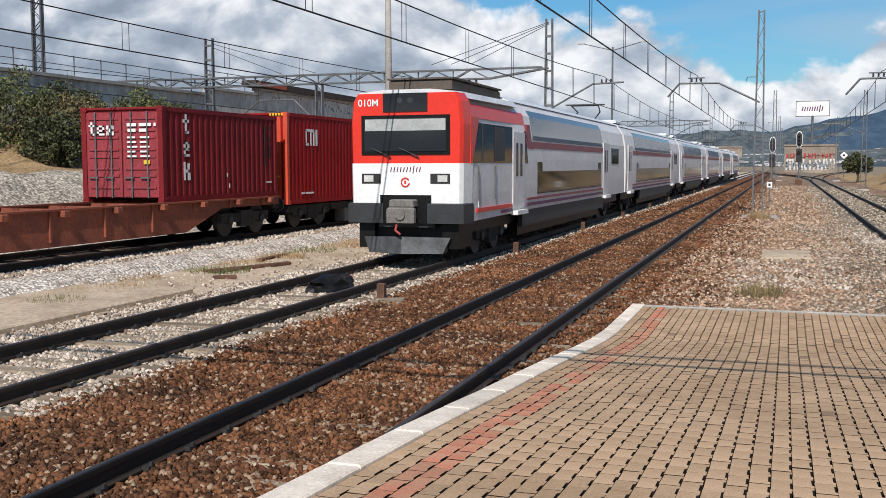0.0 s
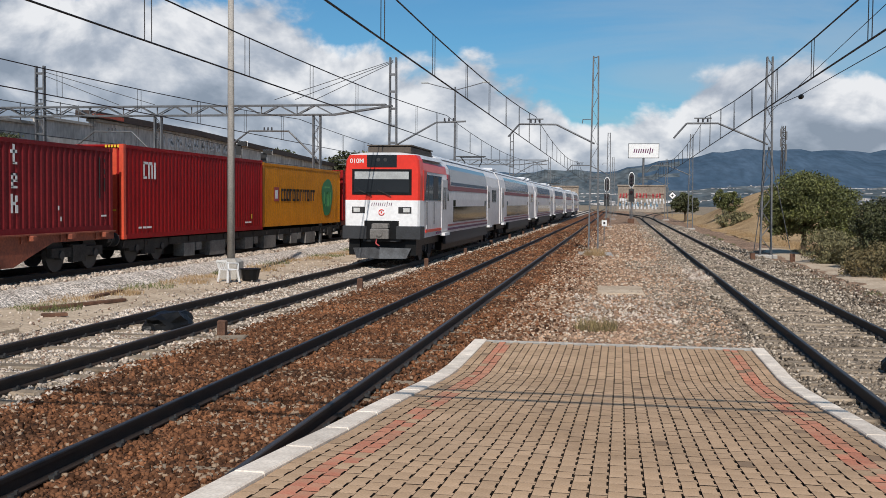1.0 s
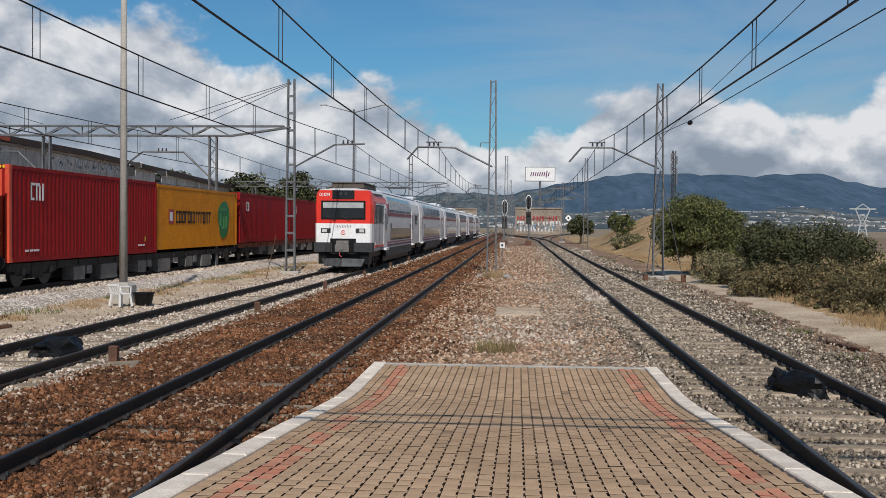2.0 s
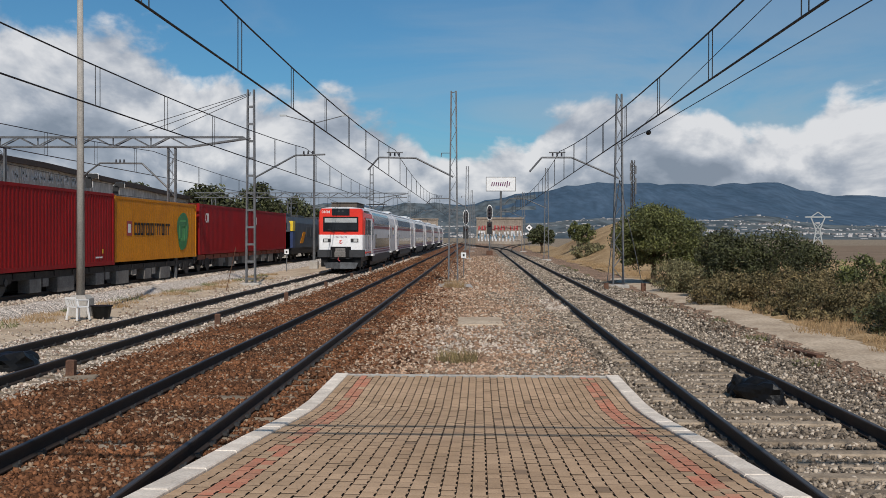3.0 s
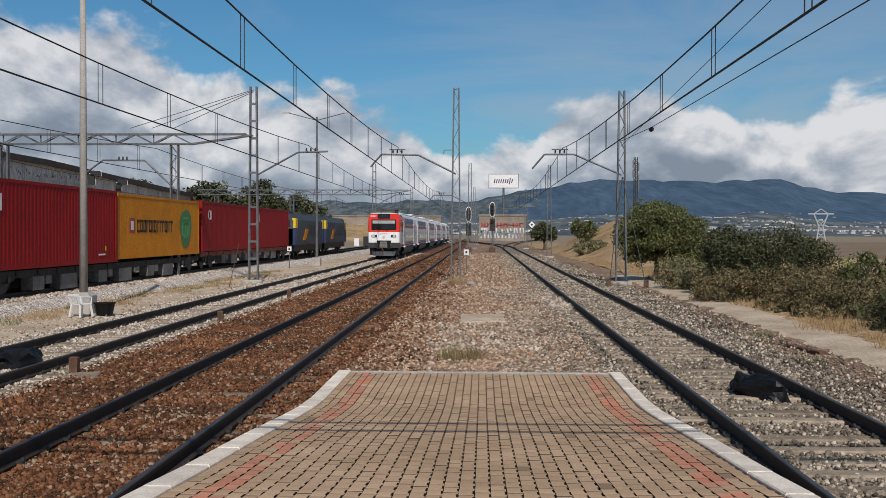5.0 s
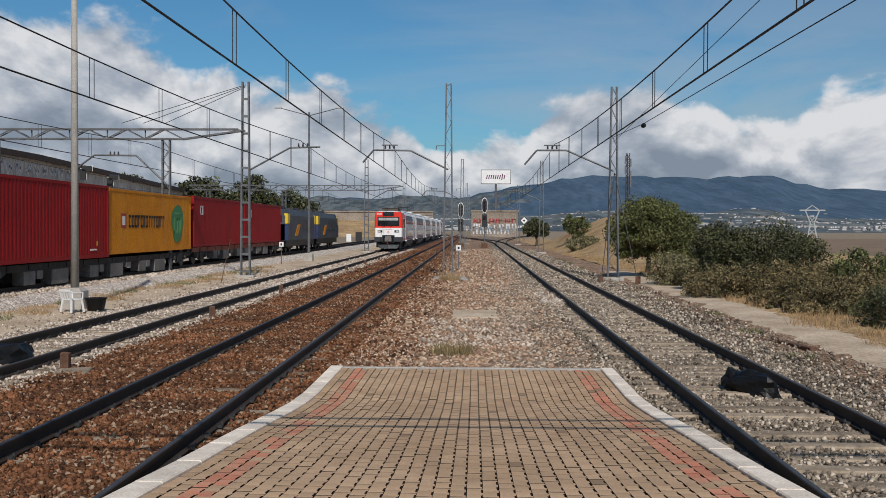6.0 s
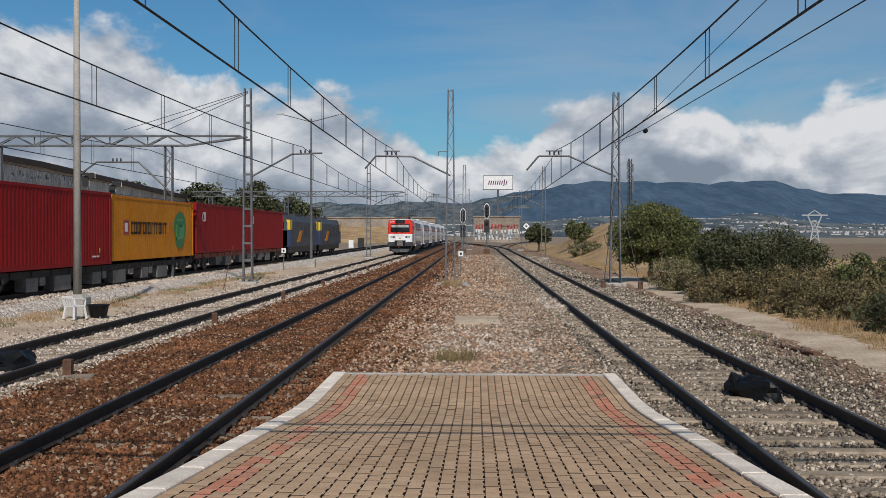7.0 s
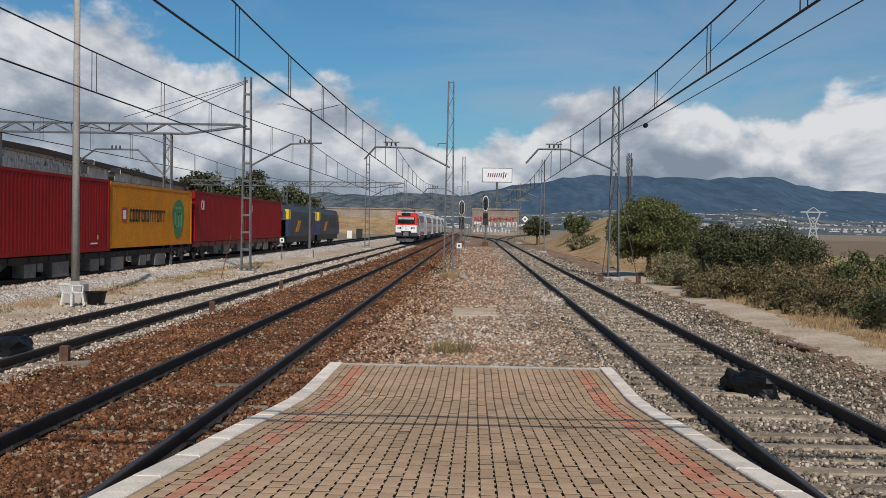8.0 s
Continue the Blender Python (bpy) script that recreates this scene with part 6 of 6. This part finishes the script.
# ---- plants ----
def leaves(points, size, up=0.3):
    """Small pointed leaf blades at the given points, turned at random."""
    n = len(points)
    a = RNG.normal(size=(n, 3))
    a[:, 2] += up
    a /= np.linalg.norm(a, axis=1, keepdims=True)
    b = np.cross(a, RNG.normal(size=(n, 3)))
    b /= np.linalg.norm(b, axis=1, keepdims=True)
    s = (size * (0.6 + 0.8 * RNG.random(n)))[:, None]
    v = np.stack([points - a * s, points + b * s * 0.45, points + a * s, points - b * s * 0.45], 1)
    f = np.arange(4 * n).reshape(n, 4)
    return v.reshape(-1, 3), f


def clump_points(centre, rad, n_clumps, per, squash=0.8, floor=None):
    """Leaf places: many small tufts spread over an uneven crown."""
    cs = RNG.normal(size=(n_clumps, 3))
    cs /= np.linalg.norm(cs, axis=1, keepdims=True)
    cs *= (0.45 + 0.6 * RNG.random((n_clumps, 1)) ** 0.6)
    cs = np.array(centre) + cs * np.array(rad)
    r = min(rad) * (0.22 + 0.25 * RNG.random((n_clumps, 1, 1)))
    p = RNG.normal(size=(n_clumps, per, 3))
    p /= np.linalg.norm(p, axis=2, keepdims=True)
    p = cs[:, None] + p * r * (0.5 + 0.55 * RNG.random((n_clumps, per, 1))) * np.array([1, 1, squash])
    p = p.reshape(-1, 3)
    if floor is not None:
        p = p[p[:, 2] > floor]
    return p


def tree(name, x, y, z, lobes, trunk_h, n_clumps, per, size, material, label, category="tree", limbs=7, trunk_r=0.16):
    e = empty(name, pose(x, y, z), label, category)
    mb = MB()
    mb.tube((0, 0, -0.2), (0.1, 0.05, trunk_h * 0.6), trunk_r, trunk_r * 0.75, 9).tube((0.1, 0.05, trunk_h * 0.6), (0, 0, trunk_h), trunk_r * 0.75, trunk_r * 0.55, 9)
    for k in range(limbs):
        c, r = lobes[k % len(lobes)]
        a = 2.4 * k
        q = Vector((c[0] + 0.6 * r[0] * math.cos(a), c[1] + 0.6 * r[1] * math.sin(a), c[2] + 0.3 * r[2] * math.sin(1.7 * k)))
        m_ = Vector((0, 0, trunk_h)).lerp(q, 0.5) + Vector((0, 0, 0.15))
        mb.tube((0, 0, trunk_h * (0.6 + 0.05 * (k % 6))), m_, trunk_r * 0.4, trunk_r * 0.25, 6).tube(m_, q, trunk_r * 0.25, trunk_r * 0.08, 6)
    part("trunk", mb, MT["bark"], e)
    pts = np.concatenate([clump_points(c, r, n_clumps, per) for c, r in lobes])
    v, f = leaves(pts, size)
    part("crown", raw_mesh("crown", v, f, MT[material]), None, e)
    return e


def bush(name, x, y, z, lobes, n_clumps, per, size, material, label, category="bush"):
    e = empty(name, pose(x, y, z), label, category)
    for k in range(12):
        c, r = lobes[k % len(lobes)]
        a = 2.4 * k
        part("stem", MB().tube((c[0] * 0.7 + 0.2 * math.cos(a), c[1] * 0.7 + 0.2 * math.sin(a), -0.1), (c[0] + 0.7 * r[0] * math.cos(a), c[1] + 0.7 * r[1] * math.sin(a), c[2] + 0.5 * r[2]), 0.035, 0.012, 5), MT["bark"], e)
    pts = np.concatenate([clump_points(c, r, n_clumps, per, floor=-0.05) for c, r in lobes])
    v, f = leaves(pts, size)
    part("foliage", raw_mesh("foliage", v, f, MT[material]), None, e)
    return e


tree("tree", 9.0, 53.5, -0.3, [((-0.3, 0, 2.9), (1.5, 1.5, 1.2)), ((1.1, -0.3, 2.3), (1.4, 1.4, 1.3)), ((-0.9, 0.3, 2.2), (1.1, 1.2, 1.1)), ((0.5, 0.4, 3.3), (1.1, 1.1, 0.9)), ((1.7, -0.3, 1.5), (0.8, 1.0, 1.0))], 1.5, 110, 130, 0.062, "leaf", "spreading olive-green tree with drooping foliage by the path")
bush("shrub", 11.0, 40.5, -0.35, [((-0.9, 0, 1.6), (1.3, 1.3, 1.1)), ((0.6, 0.3, 1.7), (1.4, 1.4, 1.15)), ((1.9, 0.5, 1.3), (1.1, 1.2, 1.1)), ((-1.4, 0.5, 1.9), (0.8, 0.9, 0.9))], 100, 90, 0.055, "leafdark", "dense dark green shrub above the brambles")
bush("bramble", 10.6, 38.0, -0.35, [((-1.6, 0, 0.5), (1.3, 1.3, 0.75)), ((0.2, -0.4, 0.55), (1.5, 1.3, 0.8)), ((1.8, -1.2, 0.55), (1.5, 1.4, 0.8))], 90, 80, 0.05, "leafbrown", "brownish green bramble thicket beside the path")
bush("bramble", 11.0, 31.5, -0.35, [((-0.6, 0.5, 0.5), (1.2, 1.6, 0.75)), ((0.6, -1.0, 0.55), (1.2, 1.6, 0.8)), ((1.4, -3.0, 0.5), (1.3, 1.6, 0.8))], 100, 80, 0.045, "leafbrown", "brownish bramble thicket with dry stems beside the path")
bush("bramble", 11.4, 25.8, -0.35, [((-0.5, 0.8, 0.45), (1.0, 1.5, 0.7)), ((0.6, -0.6, 0.6), (1.1, 1.5, 0.9))], 100, 80, 0.045, "leafdark", "dark bramble thicket spilling towards the path")
bush("dry_scrub", 9.6, 33.5, -0.35, [((0, 0, 0.15), (0.5, 2.4, 0.3)), ((0.3, -3.0, 0.15), (0.5, 2.0, 0.3))], 60, 45, 0.06, "leafbrown", "reddish dry scrub along the path")
bush("shrub", 12.2, 33.0, -0.35, [((0, 0, 1.2), (0.7, 0.7, 0.85)), ((0.7, -1.0, 1.0), (0.7, 0.8, 0.8))], 70, 60, 0.055, "leaf", "thin yellow-green shrub above the brambles")
bush("bush", 9.2, 46.0, -0.35, [((-0.5, 0, 0.7), (0.9, 1.0, 0.85)), ((0.7, -1.2, 0.6), (1.0, 1.2, 0.8))], 90, 80, 0.05, "leafpale", "low dusty olive broom bush by the path")
tree("tree", 9.0, 150.0, -0.3, [((0, 0, 2.9), (1.5, 1.5, 1.2)), ((0.8, 0, 2.5), (1.1, 1.1, 1.0)), ((-0.8, 0, 2.6), (1.1, 1.1, 1.0))], 1.4, 50, 50, 0.15, "leafdark", "round dark green tree beside the branch track", trunk_r=0.22)
bush("bush", 10.6, 104, -0.2, [((0, 0, 0.9), (1.2, 1.3, 0.95)), ((1.3, 0, 0.8), (1.1, 1.2, 0.85))], 50, 45, 0.11, "leafpale", "pale green broom bush on the dry bank")
bush("bush", 12.2, 118, 1.2, [((0, 0, 1.2), (1.1, 1.2, 1.2)), ((-0.9, 1, 1.6), (0.9, 1.0, 1.1))], 45, 40, 0.13, "leaf", "olive green bush on the dry bank")
for x, y, z, s, lab in ((-30.5, 112, 0, 1.0, "dark green trees behind the yard wall"), (-26.0, 118, 0, 1.0, "dark green trees behind the yard"), (-22.5, 124, 0, 0.8, "dark green trees beside the yard"), (-38.5, 112, 1, 1.0, "dark tree above the retaining wall")):
    tree("tree", x, y, -0.35, [((0, 0, 6.0 * s), (2.2, 2.2, 2.4)), ((1.6, 0, 5.2 * s), (1.8, 1.8, 1.8)), ((-1.6, 0.4, 5.0 * s), (1.8, 1.8, 1.8))], 3.5 * s, 55, 40, 0.24, "leafdark", lab, trunk_r=0.25)
for k, (x, y, s) in enumerate(((-29.6, 29, 1.5), (-30.0, 33, 1.7), (-28.6, 35.5, 1.3), (-30.2, 38, 1.6), (-29.6, 42, 1.5), (-27.8, 39.5, 1.0), (-30.4, 46, 1.4), (-28.8, 45, 1.0), (-30.3, 50.5, 1.2), (-27.4, 33.0, 0.9), (-29.8, 55.5, 0.8), (-30.3, 60.5, 0.8))):
    bush("bush", x, y, 2.3, [((0, 0, 0.9 * s), (1.1 * s, 1.4 * s, 1.1 * s)), ((-0.5, 1.0, 1.4 * s), (0.9 * s, 1.2 * s, 0.9 * s))], 60, 90, 0.075, ("leafdark", "leaf", "leafbrown")[k % 3], "scrubby green bush on the bank below the wall")


def tuft(x, y, z, r, n, h_, material, label, name="grass_tuft"):
    """A tuft of thin dry blades."""
    a, q = RNG.random(n) * 6.283, np.sqrt(RNG.random(n)) * r
    bx, by = x + q * np.cos(a), y + q * np.sin(a)
    lean = RNG.normal(size=(n, 2)) * 0.35
    hh = h_ * (0.4 + 0.8 * RNG.random(n))
    w_ = 0.006 + 0.006 * RNG.random(n)
    v = np.stack([np.stack([bx - w_, by, np.full(n, z)], 1), np.stack([bx + w_, by, np.full(n, z)], 1), np.stack([bx + lean[:, 0] * hh, by + lean[:, 1] * hh, z + hh], 1)], 1)
    return tagged(new(name, raw_mesh(name, v.reshape(-1, 3), np.arange(3 * n).reshape(n, 3), MT[material])), label, "grass", kind="stuff")


tuft(-0.45, 19.8, -0.2, 0.42, 240, 0.26, "leafbrown", "dry grey-green weed tuft in the gravel")
tuft(-1.2, 47.5, -0.2, 0.5, 500, 0.4, "straw", "dry weeds at the foot of the mast")
for k in range(26):
    y = 15 + 1.9 * k
    tuft(-12.2 - 1.5 * RNG.random(), y, -0.22, 0.5 + 0.5 * RNG.random(), 260, 0.16, "leaf" if k % 3 == 0 else "straw", "low weeds on the trodden earth")
for k in range(44):
    y = 22 + 2.3 * k
    tuft(8.9 + 0.02 * y * RNG.random() + 1.6 * RNG.random(), y, -0.28, 0.9, 260, 0.30, "straw", "dry straw-coloured grass beside the path")
for k in range(14):
    tuft(6.2 + 0.8 * RNG.random(), 20 + 5 * k, -0.27, 0.3, 120, 0.14, "leaf", "small weeds at the ballast edge")

# dry mound on the far verge
mx, my = np.meshgrid(np.linspace(8.5, 40, 30), np.linspace(62, 190, 40))
mz = -0.32 + 4.6 * np.exp(-((mx - 19) / 7.5) ** 2 - ((my - 128) / 34) ** 2) * np.clip((mx - 8.5) / 3.5, 0, 1) + bumpy(mx, my, 0.5, 0.12)
i = (np.arange(39)[:, None] * 30 + np.arange(29)).ravel()
tagged(new("ground_mound", raw_mesh("mound", np.stack([mx, my, mz], -1).reshape(-1, 3), np.stack([i, i + 1, i + 31, i + 30], 1), MT["dry_grass"])), "dry grassy mound beside the branch track", "ground", kind="structure")

# ---- distance ----
e = empty("telecom_mast", pose(22.3, 150, 0) @ Matrix.Diagonal((0.62, 0.62, 1, 1)), "grey lattice telecom mast with antennas behind the tree", "telecom mast")
for sx, sy in ((-1, -1), (1, -1), (0, 1)):
    part("leg", MB().bar((sx * 0.55, sy * 0.5, 0), (sx * 0.4, sy * 0.35, 13.4), 0.16), MT["wagongrey"], e)
lc = MB()
for k in range(16):
    z0_, z1_ = k * 0.83, (k + 1) * 0.83
    lc.bar((-0.5 if k % 2 else 0.5, -0.45, z0_), (0.5 if k % 2 else -0.5, -0.45, z1_), 0.10).bar((-0.5, -0.45, z0_), (0.5, -0.45, z0_), 0.09).bar((0.5 if k % 2 else -0.5, -0.4, z0_), (-0.5 if k % 2 else 0.5, -0.4, z1_), 0.10)
part("lacing", lc, MT["wagongrey"], e)["kind"] = "stuff"
for k, (z_, s_) in enumerate(((12.4, -1), (12.0, 1), (11.0, -1), (10.2, 1), (9.0, 1))):
    part("antenna", MB().cbox(s_ * 0.62 - 0.16, s_ * 0.62 + 0.16, -0.7, -0.5, z_ - 0.6, z_ + 0.6, 0.03), MT["galv"], e)
e = empty("pylon", pose(131, 400, -1) @ Matrix.Scale(0.76, 4), "pale lattice power pylon beyond the field", "pylon")
for s_ in (-1, 1):
    part("leg", MB().bar((s_ * 2.4, 0, 0), (s_ * 1.0, 0, 8.0), 0.62).bar((s_ * 1.0, 0, 8.0), (s_ * 3.6, 0, 14.5), 0.55), MT["blind"], e)
part("lacing", MB().bar((-2.2, 0, 1.5), (1.6, 0, 5), 0.34).bar((2.2, 0, 1.5), (-1.6, 0, 5), 0.34).bar((-1.6, 0, 5), (1.1, 0, 8), 0.34).bar((1.6, 0, 5), (-1.1, 0, 8), 0.34).bar((-1.1, 0, 8.4), (2.6, 0, 12), 0.30).bar((1.1, 0, 8.4), (-2.6, 0, 12), 0.30), MT["blind"], e)
part("crossarm", MB().bar((-6.5, 0, 14.5), (6.5, 0, 14.5), 0.62).bar((-3.6, 0, 14.5), (0, 0, 17), 0.40).bar((3.6, 0, 14.5), (0, 0, 17), 0.40), MT["blind"], e)

az = np.radians(np.linspace(-62, 62, 220))
rr = np.linspace(1300, 4300, 34)
key = np.array([-62, -30, -18, -10, -5, 0, 3.4, 6.3, 8.2, 11.2, 14.0, 16.4, 18.6, 20.7, 23, 30, 62])
hgt = np.array([0.022, 0.026, 0.028, 0.030, 0.031, 0.033, 0.046, 0.0515, 0.0525, 0.0495, 0.0515, 0.0495, 0.040, 0.0365, 0.038, 0.036, 0.03])
AZ, RR = np.meshgrid(az, rr)
ridge = np.interp(np.degrees(AZ), key, hgt) + 0.0012 * np.sin(AZ * 75) + 0.0009 * np.sin(AZ * 161 + 1) + 0.0006 * np.sin(AZ * 390)
u = np.clip((RR - 1300) / 2700, 0, 1)
prof = 0.45 * u ** 1.0 + 0.55 * np.clip((u - 0.45) / 0.5, 0, 1) ** 1.6
spur = np.array([noise.fractal((r * math.sin(q) / 260, r * math.cos(q) / 420, 0.5), 0.9, 2.1, 2) for r in rr for q in az]).reshape(AZ.shape)
HZ = 4000 * ridge * prof * np.where(u >= 1, 0.97, 1) + 13.0 * spur * np.clip(u * 3, 0, 1) * (u < 0.97)
V = np.stack([RR * np.sin(AZ), RR * np.cos(AZ), HZ - 1], -1).reshape(-1, 3)
nA = len(az)
cut = 15
for nm, a, b, m_, lab in (("backdrop_plain", -99, cut, "plain", "grey-green plain with a scattered town, haze put into its colour"), ("backdrop_mountains", cut, len(rr) - 1, "mountain", "long mountain ridge, blue distance haze put into its colour")):
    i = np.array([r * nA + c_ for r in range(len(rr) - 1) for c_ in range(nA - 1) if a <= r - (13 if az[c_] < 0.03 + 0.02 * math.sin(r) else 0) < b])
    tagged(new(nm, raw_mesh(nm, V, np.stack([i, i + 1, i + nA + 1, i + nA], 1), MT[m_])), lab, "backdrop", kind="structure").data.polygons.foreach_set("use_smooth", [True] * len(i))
n = 4200
a_ = np.radians(np.concatenate([RNG.uniform(-30, 32, 1400), (RNG.uniform(-28, 30, 70)[:, None] + RNG.normal(size=(70, 40)) * 0.9).ravel()]))
r_ = np.concatenate([1350 + 1500 * RNG.random(1400) ** 1.3, (1380 + 1300 * RNG.random((70, 1)) ** 1.5 + RNG.normal(size=(70, 40)) * 14).ravel()])
town = []
ri = np.clip(((r_ - 1300) / (3000 / 33)).astype(int), 0, 32)
ai = np.clip(((np.degrees(a_) + 62) / 124 * 219).astype(int), 0, 219)
zz = HZ[ri, ai]
c = np.stack([r_ * np.sin(a_), r_ * np.cos(a_), zz], 1)
sz = np.stack([1.0 + 4.5 * RNG.random(n) ** 3, RNG.uniform(1.2, 4, n), RNG.uniform(0.6, 1.7, n)], 1)
cube = np.array([(-1, -1, -1), (1, -1, -1), (1, 1, -1), (-1, 1, -1), (-1, -1, 1), (1, -1, 1), (1, 1, 1), (-1, 1, 1)], float)
v = c[:, None] + cube[None] * sz[:, None]
f = np.array([(4, 5, 6, 7), (0, 1, 5, 4), (1, 2, 6, 5), (2, 3, 7, 6), (3, 0, 4, 7)])
tagged(new("far_town", raw_mesh("far_town", v.reshape(-1, 3), (f[None] + 8 * np.arange(n)[:, None, None]).reshape(-1, 4), MT["townwhite"])), "scattered pale houses of a distant town", "houses", kind="stuff")

# ---- wire across the platform, and its line of shadow ----
for x in (-11.7, 9.2):
    lattice("catenary_mast", x, 2.2, -0.2, 9.0, 0.44, 0.30, "grey lattice mast carrying the cross cables", panel=0.6)
e = empty("cross_wire", pose(0, 0, 0), "pair of dark feeder cables strung between two masts", "cable")
for dy, dz in ((-0.08, -0.15), (0.08, 0.35)):
    part("cable", MB().line([(-11.7, 2.2 + dy, 8.3 + dz), (0.0, 2.2 + dy, 8.15 + dz), (9.2, 2.2 + dy, 8.3 + dz)], 0.045, 8), MT["wire"], e)

# ---- platform pavers ----
PX, PY, G = 0.11158, 0.226, 0.0022


def paver_mesh():
    """One interlocking paver, waisted along one side, with a chamfered rim; its sides are caked with dark soil."""
    w, l, k = PX / 2 - G * 0.5, PY / 2 - G * 0.9, 0.0125
    o = [(-w, -l), (w, -l), (w, -l * 0.60), (w - k, -l * 0.52), (w - k, l * 0.52), (w, l * 0.60), (w, l), (-w, l)]
    mb, n = MB(), len(o)
    mb.v = [(x, y, -0.05) for x, y in o] + [(x, y, -0.003) for x, y in o] + [(x * 0.975, y * 0.99, 0.0) for x, y in o]
    mb.f = [tuple(range(2 * n, 3 * n))] + [(q + i, q + (i + 1) % n, q + n + (i + 1) % n, q + n + i) for q in (0, n) for i in range(n)]
    return mb


def soiled(me, n=17):
    """Gives every face but each paver's top the dark soil of the joints."""
    me.materials.append(MT["joint"])
    me.polygons.foreach_set("material_index", [0 if k % n == 0 else 1 for k in range(len(me.polygons))])
    return me


base_mb = paver_mesh()
mesh_n, mesh_r = soiled(base_mb.mesh("paver", MT["paver"])), soiled(base_mb.mesh("red_paver", MT["paver_red"]))
rest = {"n": MB(), "r": MB()}
cols = 38
x00 = (XL + XR) / 2 - cols * PX / 2 + PX / 2
for ci in range(cols):
    x = x00 + ci * PX
    red_col = (-1.98 < x < -1.68) or (1.58 < x < 1.88)
    y = -2.0 + (PY / 2 if ci % 2 else 0)
    while y < YE - 0.09 - PY / 2 + 0.06:
        z = deck(y)
        sl = math.degrees(math.atan((deck(y + 0.1) - deck(y - 0.1)) / 0.2))
        m_ = pose(x + RNG.normal() * 0.001, y, z + RNG.normal() * 0.0012, sl + RNG.normal() * 0.25, RNG.normal() * 0.4, RNG.normal() * 0.5)
        red = red_col and (RNG.random() < 0.82)
        if 5.3 < y < 7.2:
            ob = new("paver", mesh_r if red else mesh_n)
            ob.parent = platform
            ob.matrix_basis = m_
        else:
            rest["r" if red else "n"].add([m_ @ Vector(v) for v in base_mb.v], base_mb.f)
        y += PY
for k, nm, m_ in (("n", "pavers_beyond", "paver"), ("r", "red_pavers_beyond", "paver_red")):
    p_ = part(nm, soiled(rest[k].mesh(nm, MT[m_])), None, platform, "brown interlocking pavers" if k == "n" else "red interlocking pavers")
    p_["kind"] = "stuff"


motions()
